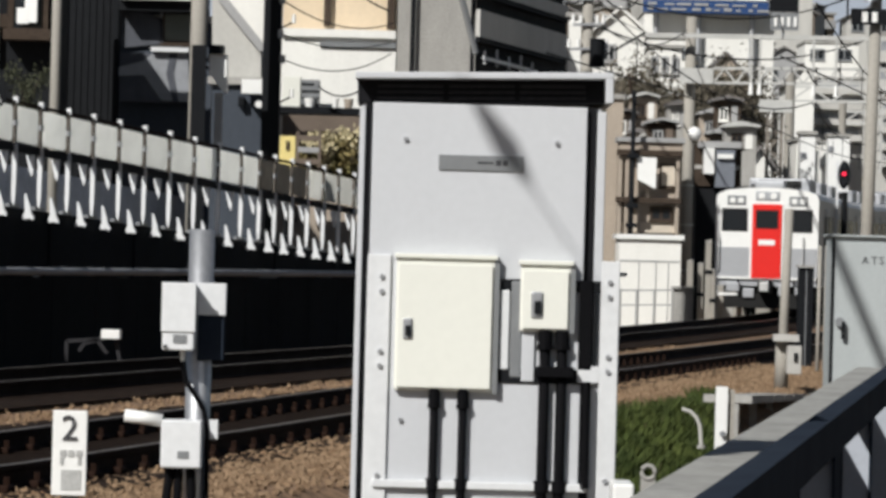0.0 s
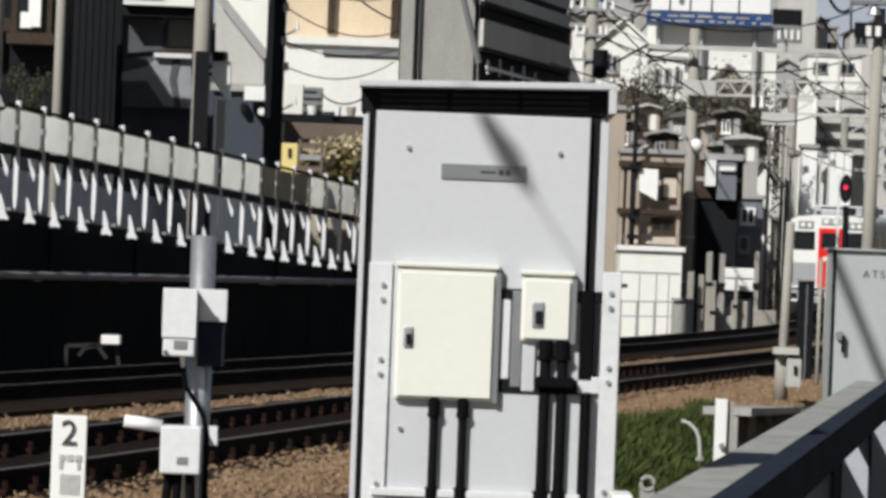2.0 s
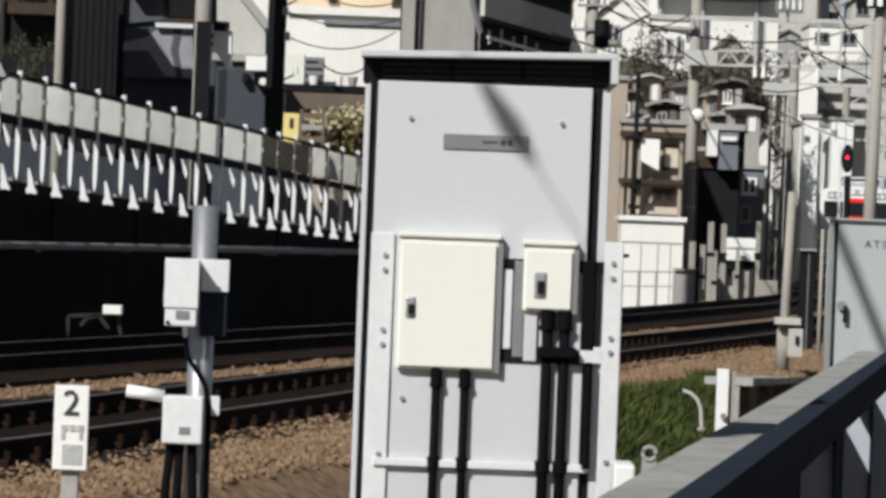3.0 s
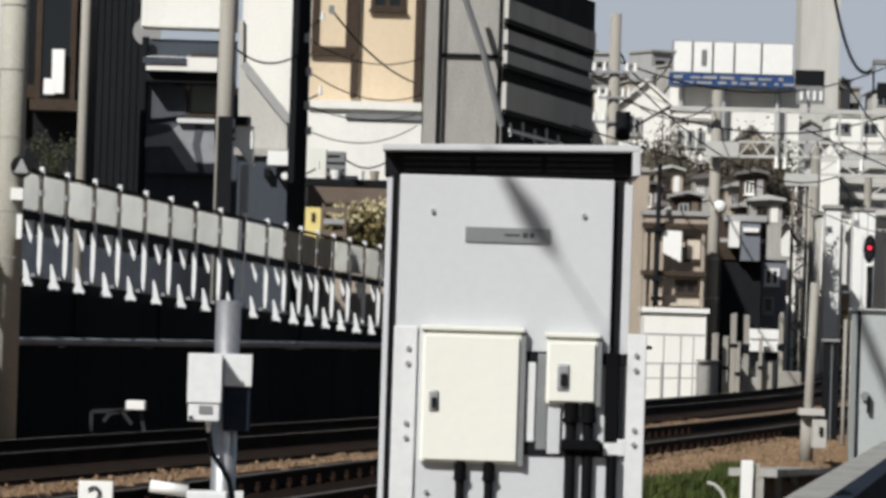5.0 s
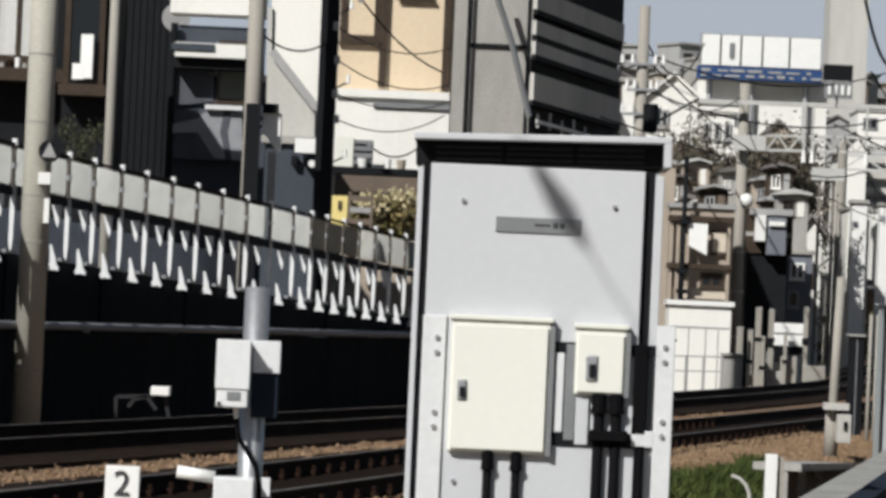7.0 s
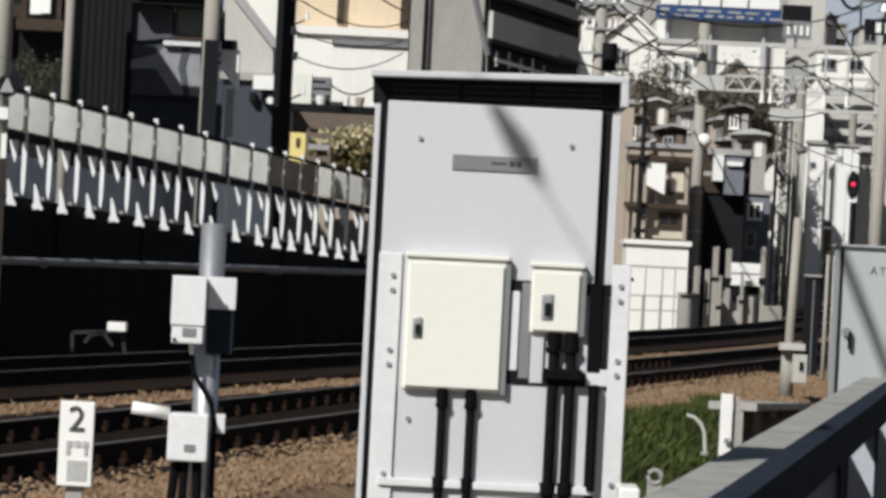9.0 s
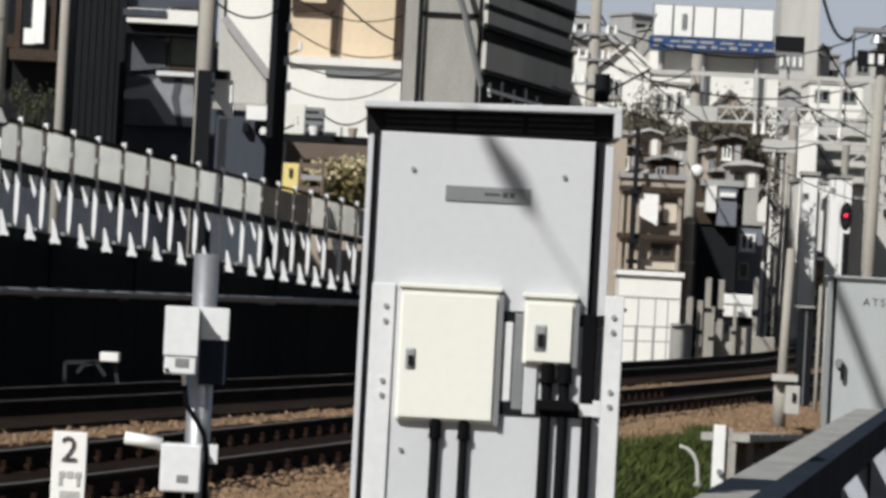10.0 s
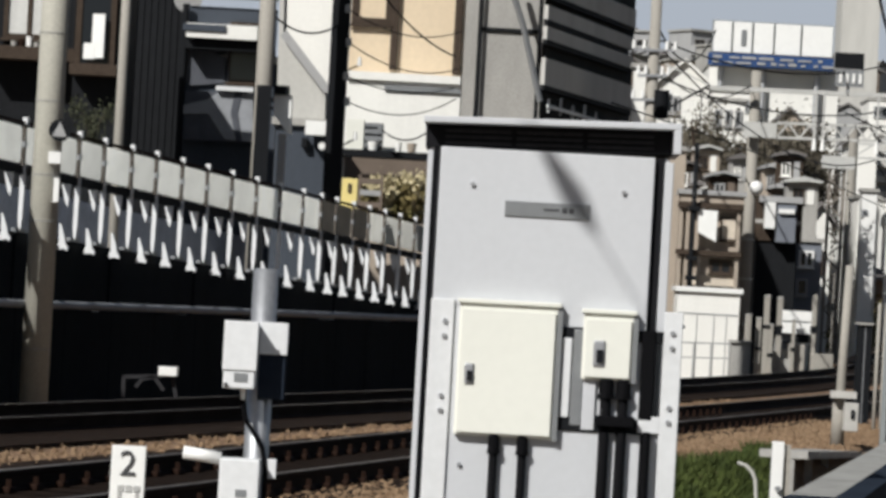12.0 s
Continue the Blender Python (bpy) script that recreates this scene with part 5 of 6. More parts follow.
h = house(6.761, 8.722, 150, 5.818, 7.235, 6, WOOD_DARK, "old dark timber house with grey roof", roof="gable", rise=0.35)
h = house(11.627, 14.112, 180, 6.799, 9.676, 7, RENDER_BROWN, "taupe house with grey tiled roof", roof="gable", rise=1.4)
window(h, 12.14, 13.055, 179.95, 7.702, 8.486, t=0.1)
h = house(11.879, 12.925, 160, 5.295, 7.27, 6, RENDER_GREY, "grey house with gabled tile roof", roof="gable", rise=0.9)
h = house(17.564, 18.872, 200, 7.796, 10.701, 6, RENDER_WHITE, "white narrow house on the slope", roof="gable", rise=1.0)

# houses stacked up the slope over the near track
h = house(24.02, 27.64, 262, 14.48, 16.42, 6, RENDER_WHITE, "white rendered house with dark window strip", roof="flat", rise=0.9)
window(h, 24.38, 25.38, 262, 15.26, 16.03, t=0.1, frame=PLATE)
window(h, 26.19, 27.19, 262, 15.26, 16.03, t=0.1, frame=PLATE)
h = house(23.11, 26.56, 248, 9.39, 13.36, 6, PALE_WALL, "pale grey flats with banded balconies", roof="flat", rise=0.9)
for k in range(4):
    z = 9.39 + k * 0.99
    b = part("balcony", box(23.26, 26.41, 248-0.9, 248, z, z + 0.40), PALE_WALL, h, "pale balcony")
    part("balcony_glass", box(23.41, 26.26, 248-0.06, 248-0.004, z + 0.42, z + 0.84), AWNING, b, "grey glazing behind the balcony")
h = house(20.23, 21.83, 210, 6.75, 8.05, 6, RENDER_WHITE, "white house with a grey balcony", roof="flat", rise=0.9)
for k in range(1):
    z = 6.75 + k * 1.30
    b = part("balcony", box(20.38, 21.68, 210-0.9, 210, z, z + 0.52), PALE_WALL, h, "pale balcony")
    part("balcony_glass", box(20.53, 21.53, 210-0.06, 210-0.004, z + 0.55, z + 1.11), AWNING, b, "grey glazing behind the balcony")
window(h, 20.55, 21.43, 210, 7.27, 7.79, t=0.1, frame=PLATE)
h = house(28.06, 30.78, 255, 12.95, 16.71, 6, PALE_WALL, "pale rendered flats on the slope", roof="flat", rise=0.9)
for k in range(2):
    z = 12.95 + k * 1.88
    b = part("balcony", box(28.21, 30.63, 255-0.9, 255, z, z + 0.75), PALE_WALL, h, "pale balcony")
    part("balcony_glass", box(28.36, 30.48, 255-0.06, 255-0.004, z + 0.79, z + 1.60), AWNING, b, "grey glazing behind the balcony")
window(h, 28.33, 29.08, 255, 14.45, 15.96, t=0.1, frame=PLATE)
window(h, 29.69, 30.44, 255, 14.45, 15.96, t=0.1, frame=PLATE)
h = house(23.72, 26.79, 215, 6.96, 10.71, 6, PALE_WALL, "pale grey flats on the slope", roof="flat", rise=0.9)
for k in range(4):
    z = 6.96 + k * 0.94
    b = part("balcony", box(23.87, 26.64, 215-0.9, 215, z, z + 0.38), PALE_WALL, h, "pale balcony")
    part("balcony_glass", box(24.02, 26.49, 215-0.06, 215-0.004, z + 0.39, z + 0.80), AWNING, b, "grey glazing behind the balcony")
h = house(23.09, 26.13, 285, 13.88, 16.42, 6, RENDER_GREY, "grey rendered house under a tiled roof", roof="gable", rise=0.9)
window(h, 23.39, 24.23, 285, 14.90, 15.91, t=0.1, frame=PLATE)
window(h, 24.91, 25.75, 285, 14.90, 15.91, t=0.1, frame=PLATE)
h = house(20.96, 25.0, 300, 16.38, 18.44, 6, RENDER_GREY, "grey house with tiled roof on the slope", roof="gable", rise=0.9)
window(h, 21.36, 22.48, 300, 17.20, 18.03, t=0.1, frame=PLATE)
window(h, 23.38, 24.50, 300, 17.20, 18.03, t=0.1, frame=PLATE)
h = house(10.62, 14.44, 232, 12.79, 14.72, 6, RENDER_WHITE, "large white house with dark window strips", roof="flat", rise=0.9)
window(h, 10.87, 11.57, 232, 13.56, 14.33, t=0.1, frame=PLATE)
window(h, 12.15, 12.85, 232, 13.56, 14.33, t=0.1, frame=PLATE)
window(h, 13.42, 14.12, 232, 13.56, 14.33, t=0.1, frame=PLATE)
h = house(32.73, 36.56, 320, 19.99, 21.89, 6, PALE_WALL, "pale house high on the slope", roof="gable", rise=0.9)
window(h, 33.11, 34.17, 320, 20.75, 21.51, t=0.1, frame=PLATE)
window(h, 35.03, 36.08, 320, 20.75, 21.51, t=0.1, frame=PLATE)

TWIG = mat("bare_twigs", (0.125, 0.108, 0.085), 0.9, vary=0.3, grain=2, stain=0.6, stain_size=0.8, bump=0, tint=(0.07, 0.068, 0.045), island=0.5, spec=0.1)


def tree(x, y, z, hgt, spread, seed):
    """Tapered trunk, forked limbs and a ragged crown of small leaves and twigs."""
    t = thing("tree", (x, y, z), "brownish leafless tree with dense twigs", "tree", "trees on the slope")
    r = random.Random(seed)
    part("trunk", wire([(x, y, z - 0.1), (x + 0.1, y, z + hgt * 0.3), (x, y, z + hgt * 0.55)], 0.14, seg=8), WOOD_DARK, t)
    for k in range(5):
        a = k * 1.3 + r.random()
        e = (x + math.cos(a) * spread * 0.7, y + math.sin(a) * spread * 0.6, z + hgt * r.uniform(0.7, 0.95))
        part("limb", wire([(x, y, z + hgt * r.uniform(0.35, 0.5)), (x + (e[0] - x) * 0.5, y + (e[1] - y) * 0.5, z + hgt * 0.65), e], 0.06, seg=6), WOOD_DARK, t)
    part("crown", leaves((x, y, z + hgt * 0.68), (spread, spread, hgt * 0.32), 7000, 0.17, seed), TWIG, t)


for i, (px, y, hgt) in enumerate(((1078, 150, 10.2), (1100, 152, 9.6), (1122, 149, 9.8), (1146, 153, 9.4), (1170, 150, 9.6), (1194, 156, 9.2), (1216, 152, 9.4), (1240, 155, 9.6), (1262, 158, 10.2), (1286, 154, 9.4), (1310, 160, 10.0))):
    x = (px - 784) / 6881 * y
    tree(x + 0.11, y, max(hill_height(x, y), -0.62), hgt * 0.99, 1.6, 300 + i)

# small old houses stepping up among the trees
terr = random.Random(5)
for i, (px, py, w) in enumerate(((1095, 205, 40), (1128, 176, 46), (1160, 222, 52), (1188, 190, 34), (1148, 245, 44), (1248, 205, 40), (1275, 182, 48), (1300, 228, 56), (1262, 240, 40), (1118, 240, 36))):
    y = 141.5 + (py - 170) * -0.03 + terr.uniform(0, 4)
    q = 6881 / y
    xc, wd, zt = (px - 784) / q + 0.11, w / q, 1.4 + (457 + (px - 784) * 0.027 - py) / q
    m, kind = ((TIMBER, "brown timber"), (RENDER_BROWN, "taupe"), (WOOD_DARK, "dark timber"), (CONC, "grey"))[i % 4]
    hh = house(xc - wd / 2, xc + wd / 2, y, -0.6, zt, 2.0, m, kind + " old house with a low metal roof", roof="none")
    part("roof", prism([(xc - wd * 0.6, zt - 0.05), (xc + wd * terr.uniform(-0.2, 0.2), zt + terr.uniform(0.0, 0.12)), (xc + wd * 0.6, zt - 0.02), (xc + wd * 0.6, zt + 0.06), (xc, zt + 0.2), (xc - wd * 0.6, zt + 0.05)], y - 0.35, y + 2.1), (ROOF, GALV_FLAT, RENDER_GREY)[i % 3], hh)
    window(hh, xc - wd * 0.3, xc + wd * 0.05, y, zt - 0.75, zt - 0.25, frame=(RENDER_WHITE, WOOD_DARK, RENDER_GREY)[i % 3], bars=1, t=0.06)
    part("board", box(xc + wd * 0.15, xc + wd * 0.38, y - 0.03, y, zt - 0.8, zt - 0.2), (RENDER_GREY, RENDER_WHITE, TIMBER)[i % 3], hh)

# billboard, sign board and tower on the skyline
bb = thing("billboard", (15.607, 236, 15.993), "white panelled billboard on a rooftop frame", "billboard")
for a, b in ((1147, 1178), (1182, 1214), (1218, 1252), (1256, 1300), (1304, 1357)):
    part("panel", box(12.011 + (a - 1147) / 29.16, 12.011 + (b - 1147) / 29.16, 235.8, 236, 17.364, 19.216), WHITE, bb)
part("picture_bar", box(13.673, 13.947, 235.7, 235.8, 17.812, 18.736), PLATE, bb)
part("frame", box(11.919, 19.257, 236, 236.3, 16.473, 19.285), PLATE, bb)
part("lettering_band", box(11.721, 19.32, 235.5, 235.7, 16.516, 17.269), BLUE_SIGN, bb, "blue lettering band")
rb = random.Random(8)
for row_z in (16.653, 16.961):
    x = 11.995
    while x < 18.978:
        w = rb.uniform(0.2, 0.9)
        part("lettering_bar", box(x, x + w, 235.42, 235.5, row_z, row_z + rb.uniform(0.1, 0.2)), RENDER_GREY, bb)
        x += w + rb.uniform(0.12, 0.5)
for px in (1160, 1235, 1330):
    x = 12.603 + (px - 1160) / 29.1
    part("support", tube((x, 236.6, 3), (x, 236.6, 19.079), 0.18, seg=8), GALV, bb)
h = house(11.892, 19.812, 237, 15.026, 16.576, 8, RENDER_WHITE, "white building under the billboard", name="building")
sb = thing("speed_board", (10.282, 119.6, 8.512), "dark sign over a grey lettered panel", "sign")
part("dark_panel", box(9.823, 10.727, 119.5, 119.6, 9.172, 9.658), BLACK, sb)
part("grey_panel", box(9.872, 10.741, 119.52, 119.6, 8.616, 9.155), PLATE, sb)
for k in range(4):
    x = 9.985 + k * 0.2
    part("lettering_bar", box(x, x + 0.09, 119.48, 119.52, 8.731, 9.026), WHITE, sb)
part("hanger", tube((10.29, 119.66, 8.338), (10.262, 119.66, 9.658), 0.05, seg=8), GALV, sb)
h = house(26.715, 29.877, 320, 21.383, 30.217, 6, PALE_WALL, "pale grey tower block on the skyline", name="tower_block")

# ---- overhead line: masts, portals, wires ----
def truss(p0, p1, hgt, n, th, parent):
    """A lattice beam between two points, made of chords and diagonals."""
    p0, p1 = Vector(p0), Vector(p1)
    up_v = Vector((0, 0, hgt))
    part("chord", bar(p0, p1, th), GALV_FLAT, parent)
    part("chord", bar(p0 + up_v, p1 + up_v, th), GALV_FLAT, parent)
    for i in range(n):
        a, b = p0.lerp(p1, i / n), p0.lerp(p1, (i + 1) / n)
        part("lattice_bar", bar(a + (up_v if i % 2 else Vector()), b + (Vector() if i % 2 else up_v), th * 0.7), GALV_FLAT, parent)


up = pole(7.482, 120, -0.6, 8.979, 0.19, CONC_POLE, "concrete overhead line mast with a globe lamp", name="line_mast")
lamp = part("globe_lamp", bmesh.new(), WHITE, up, "white globe lamp")
bmesh_l = bmesh.new()
bmesh.ops.create_uvsphere(bmesh_l, u_segments=18, v_segments=12, radius=0.22, matrix=Matrix.Translation(Vector((7.636, 119.6, 5.362)) - BASE[up]))
bmesh_l.to_mesh(lamp.data)
bmesh_l.free()
part("lamp_arm", bar((7.64, 119.6, 5.223), (7.457, 120, 5.23), 0.06), BLACK, up)
for py in (330, 400, 480):
    z = 3.748 - (py - 330) / 57.3
    part("mast_band", tube((7.496, 120, z), (7.496, 120, z + 0.06), 0.2, seg=16), GALV_FLAT, up)
pt = thing("line_portal", (7.573, 119.5, -0.254), "galvanised lattice portal beam over the tracks", "portal")
part("end_plate", box(7.148, 8.155, 119.4, 119.6, 6.906, 7.375), GALV_FLAT, pt)
truss((8.161, 119.5, 6.937), (15.767, 119.5, 7.09), 0.45, 22, 0.08, pt)
part("upper_beam", bar((6.033, 119.4, 8.351), (15.717, 119.4, 8.439), 0.13), GALV_FLAT, pt)
part("upper_strut", bar((6.031, 119.4, 8.42), (4.63, 119.4, 7.566), 0.07), BLACK, pt, "dark stay")
part("upper_strut", bar((6.031, 119.4, 8.42), (4.626, 119.4, 9.007), 0.05), GALV_FLAT, pt)
for px in (1330, 1345, 1440, 1480):
    x = 9.304 + (px - 1330) / 57.6
    part("dropper", bar((x, 119.3, 8.396), (x, 119.3, 7.113 - 0.4 * (px % 3)), 0.07), GALV_FLAT, pt)
    part("insulator", tube((x, 119.2, 6.593), (x, 119.2, 6.94), 0.08, 0.05, seg=10), WHITE, pt)
part("far_leg", tube((15.663, 119.5, -0.6), (15.663, 119.5, 8.995), 0.19), CONC_POLE, pt)

ms = thing("lattice_mast", (12.418, 146, -0.748), "rusty grey lattice mast with a head plate", "mast")
xl, xr, zb, zt = 12.076, 12.606, -0.6, 7.207
MAST = mat("rusty_grey_steel", (0.26, 0.23, 0.20), 0.7, 0.2, vary=0.12, stain=0.5, stain_size=0.5)
for x in (xl, xr):
    for y in (146.0, 146.5):
        part("leg", bar((x, y, zb), (x, y, zt), 0.08), MAST, ms)
n = 16
for i in range(n):
    z0, z1 = zb + (zt - zb) * i / n, zb + (zt - zb) * (i + 1) / n
    part("lattice_bar", bar((xl if i % 2 else xr, 146.0, z0), (xr if i % 2 else xl, 146.0, z1), 0.06), MAST, ms)
part("head_plate", box(11.725, 12.955, 145.8, 146, 7.121, 7.587), GALV_FLAT, ms, "pale head plate")

for k, (y, wv) in enumerate(((165, 0.24), (205, 0.24), (250, 0.25), (310, 0.26))):
    p = thing("line_portal", on_line(y, -3.2, -0.6), "distant grey overhead line portal", "portal", "overhead line portals")
    a, b = on_line(y, -3.2), on_line(y, 9.0)
    top = 8.4 + 0.6 * (k % 2)
    for q in (a, b):
        part("leg", tube((q.x, q.y, -0.6), (q.x, q.y, top + 1.2), wv, wv * 0.85, seg=10), CONC_POLE, p)
    truss((a.x, a.y, top), (b.x, b.y, top), 0.6, 14, 0.11, p)
    for o in (0.7, 4.92):
        c = on_line(y, o)
        part("drop_arm", bar((c.x, c.y, top), (c.x, c.y, 5.4), 0.10), GALV_FLAT, p)
        part("cantilever", bar((c.x, c.y, 6.2), (c.x + 1.0, c.y, 5.6), 0.07), GALV_FLAT, p)
        part("insulator", tube((c.x + 0.9, c.y, 5.55), (c.x + 1.25, c.y, 5.75), 0.08, seg=8), WHITE, p)

for k, o in enumerate((0.7, 4.92)):
    w = thing("contact_wire", on_line(100, o, 5.1), "thin dark overhead contact wire with messenger", "wire", "overhead wires")
    part("contact_wire", wire([on_line(70 + 12 * i, o, 5.1) for i in range(24)], 0.016, seg=4), BLACK, w)
    for i in range(6):
        a, b = on_line(75 + 45 * i, o, 6.4), on_line(120 + 45 * i, o, 6.4)
        part("messenger_wire", wire(sag(a, b, 0.9, 8), 0.02, seg=4), BLACK, w)
        for q in range(1, 8):
            p0 = a.lerp(b, q / 8) - Vector((0, 0, 3.6 * (q / 8) * (1 - q / 8)))
            part("dropper_wire", tube(p0, (p0.x, p0.y, 5.1), 0.01, seg=4), BLACK, w)
for k, (a, b, d, r) in enumerate((
        ((3.664, 104, 9.256), (7.693, 150, 12.36), 1.2, 0.03), ((9.524, 104, 10.624), (10.635, 104, 8.688), 0.8, 0.045), ((10.635, 104, 8.688), (10.653, 104, 8.008), 0.0, 0.03),
        ((-3.138, 73, 6.123), (-1.157, 84, 6.413), 0.3, 0.014), ((-3.153, 73, 5.486), (-1.268, 84, 5.982), 0.2, 0.013), ((-3.108, 73, 5.01), (-1.237, 84, 5.739), 0.3, 0.013), ((-2.796, 83, 4.981), (-1.711, 83, 5.01), 0.25, 0.018),
        ((-3.187, 73, 6.759), (-1.179, 84, 7.206), 0.3, 0.013), ((-2.746, 73, 7.302), (-1.286, 84, 6.654), 0.2, 0.02), ((3.501, 118, 9.181), (3.685, 104, 8.47), 0.1, 0.03),
        ((3.852, 104, 7.9), (7.333, 120, 8.542), 0.6, 0.02), ((3.831, 104, 8.656), (14.417, 130, 10.919), 1.0, 0.025), ((3.858, 104, 7.673), (14.462, 130, 9.219), 0.9, 0.025), ((-4.617, 71, 6.571), (-3.359, 73, 6.436), 0.3, 0.02))):
    w = thing("overhead_cable", a, "thin dark sagging overhead cable", "cable", "overhead cables")
    part("cable", wire(sag(a, b, d, 12), r, seg=5), BLACK, w)
    part("clamp", box(a[0] - 0.05, a[0] + 0.05, a[1] - 0.05, a[1] + 0.05, a[2] - 0.08, a[2] + 0.08), PLATE, w)

# colour light signal
sgl = thing("colour_light_signal", (11.337, 110, 2.234), "black colour light signal showing red on a mast", "signal")
bm = prism([(11.29 + 0.17 * math.cos(a) , 3.992 + 0.39 * math.sin(a) * (1.0 if abs(math.sin(a)) < 0.95 else 1.03)) for a in [i * math.pi / 12 for i in range(24)]], 109.9, 110.1)
head = part("head", bm, BLACK, sgl, "black signal head")
part("red_lamp", tube((11.279, 109.9, 4.021), (11.273, 109.85, 4.02), 0.062, seg=20), GLOW_RED, head, "lit red lamp")
for dz in (-0.21, 0.21):
    part("dark_lamp", tube((11.279, 109.9, 4.021 + dz), (11.279, 109.87, 4.021 + dz), 0.08, seg=16), GLASS_DARK, head)
part("mast", tube((11.34, 110.2, -0.6), (11.34, 110.2, 3.512), 0.09), BLACK, sgl)
part("ladder_rail", bar((11.132, 110.3, -0.6), (11.132, 110.3, 4.386), 0.06), STEEL_WHITE, sgl, "white ladder rail")

# concrete pole with a dark plate
up = pole(6.712, 62, -0.6, 5.755, 0.112, CONC_POLE, "tall concrete pole with dark number plate", lean=6.714 - 6.712 + 0.09, r1=0.09)
pb = part("number_plate", box(6.383, 6.976, 61.78, 61.82, 5.256, 5.507), BLACK, up, "black plate")
for px in (1527, 1544):
    x = 6.561 + (px - 1527) / 111
    part("plate_bar", box(x, x + 0.085, 61.76, 61.78, 5.294, 5.456), WHITE, pb)
part("lamp_dome", tube((6.691, 61.8, 5.633), (6.687, 61.8, 5.777), 0.12, 0.06, seg=16), GALV, up)
part("cross_plate", box(6.317, 7.035, 61.7, 62.0, 5.795, 5.866), PLATE, up)

# ---- trackside clutter past the shed ----
for px, p0, p1, w in ((1253, 430, 552, 9), (1276, 432, 500, 9), (1338, 430, 560, 10), (1240, 470, 560, 8), (1262, 480, 560, 7), (1222, 465, 560, 8), (1302, 470, 560, 5)):
    p = thing("trackside_post", (0, 0, 0), "pale concrete trackside post", "post", "trackside posts")
    y = 112.0 if px < 1270 else 116.8 if px < 1310 else 124.0
    x = 8.477 * y / 124 + (px - 1253) / (6882 / y)
    z1 = 1.4 + (0.795 - 1.4) * y / 124 - (p0 - 500) / (6882 / y)
    p.location = (x, y, -0.62)
    BASE[p] = Vector((x, y, -0.62))
    part("shaft", box(x - w / 111, x + w / 111, y, y + 0.2, -0.62, z1, 0.01), CONC_POLE, p)
    part("collar", box(x - w / 100 - 0.02, x + w / 100 + 0.02, y - 0.03, y + 0.23, z1 - 0.9, z1 - 0.8), BLACK, p)
    part("cap", box(x - w / 105, x + w / 105, y - 0.02, y + 0.22, z1 + 0.003, z1 + 0.06), CONC, p)
# pale beams, footings and posts crowded beside the far track
cb = thing("crossing_barrier", (9.2, 118, -0.62), "stacked white steel beams on dark trestles", "barrier")
part("beam", box(8.49, 9.44, 118, 118.25, 1.34, 1.65, 0.02), WHITE, cb)
part("beam", box(8.51, 9.45, 118, 118.25, 0.96, 1.30, 0.02), WHITE, cb)
part("trestle_beam", box(8.49, 9.51, 118.1, 118.3, 0.70, 1.01), BLACK, cb, "black trestle beam")
part("trestle_leg", box(8.69, 8.72, 118.3, 118.4, -0.62, 0.96), SLAT, cb)
part("trestle_leg", box(9.41, 9.44, 118.3, 118.4, -0.62, 0.99), SLAT, cb)
fb = thing("footing", (8.7, 117, -0.62), "broken pale concrete footing with stacked blocks", "footing")
part("block", box(8.01, 8.68, 117.2, 117.7, 0.18, 0.45, 0.03), COPING, fb)
part("block", box(8.05, 8.82, 117.0, 117.5, -0.62, 0.19, 0.03), CONC, fb)
part("block", box(8.71, 9.21, 117.1, 117.6, -0.62, 0.65, 0.03), CONC_POLE, fb)
part("block", box(8.32, 8.54, 117.4, 117.9, 0.40, 0.78, 0.03), RENDER_GREY, fb)
part("block", box(9.40, 10.09, 117.3, 117.8, -0.62, 0.40, 0.03), CONC_POLE, fb)
p = thing("trackside_post", (8.00, 116.5, -0.62), "weathered pale trackside post with a dark clamp", "post", "trackside posts")
part("shaft", box(7.98, 8.02, 116.5, 116.66, -0.62, 2.12, 0.02), CONC_POLE, p)
part("clamp", box(7.94, 8.06, 116.46, 116.70, 0.97, 1.17), BLACK, p)
p = thing("trackside_post", (8.37, 116.8, -0.62), "weathered pale trackside post with a dark clamp", "post", "trackside posts")
part("shaft", box(8.32, 8.42, 116.8, 116.96, -0.62, 2.06, 0.02), CONC_POLE, p)
part("clamp", box(8.28, 8.46, 116.76, 117.00, 0.91, 1.11), BLACK, p)
p = thing("trackside_post", (9.48, 117.6, -0.62), "weathered pale trackside post with a dark clamp", "post", "trackside posts")
part("shaft", box(9.42, 9.55, 117.6, 117.76, -0.62, 2.17, 0.02), CONC_POLE, p)
part("clamp", box(9.38, 9.59, 117.56, 117.80, 1.02, 1.22), BLACK, p)
p = thing("trackside_post", (7.08, 111.5, -0.62), "weathered pale trackside post with a dark clamp", "post", "trackside posts")
part("shaft", box(7.02, 7.14, 111.5, 111.66, -0.62, 1.46, 0.02), CONC_POLE, p)
part("clamp", box(6.98, 7.18, 111.46, 111.70, 0.31, 0.51), BLACK, p)
p = thing("trackside_post", (10.13, 119.0, -0.62), "weathered pale trackside post with a dark clamp", "post", "trackside posts")
part("shaft", box(10.12, 10.15, 119.0, 119.16, -0.62, 2.89, 0.02), CONC_POLE, p)
part("clamp", box(10.08, 10.19, 118.96, 119.20, 1.74, 1.94), BLACK, p)
h = house(14.25, 15.12, 158, 1.70, 6.46, 4, RENDER_WHITE, "white rendered flats with narrow grey balcony gaps", name="flats")
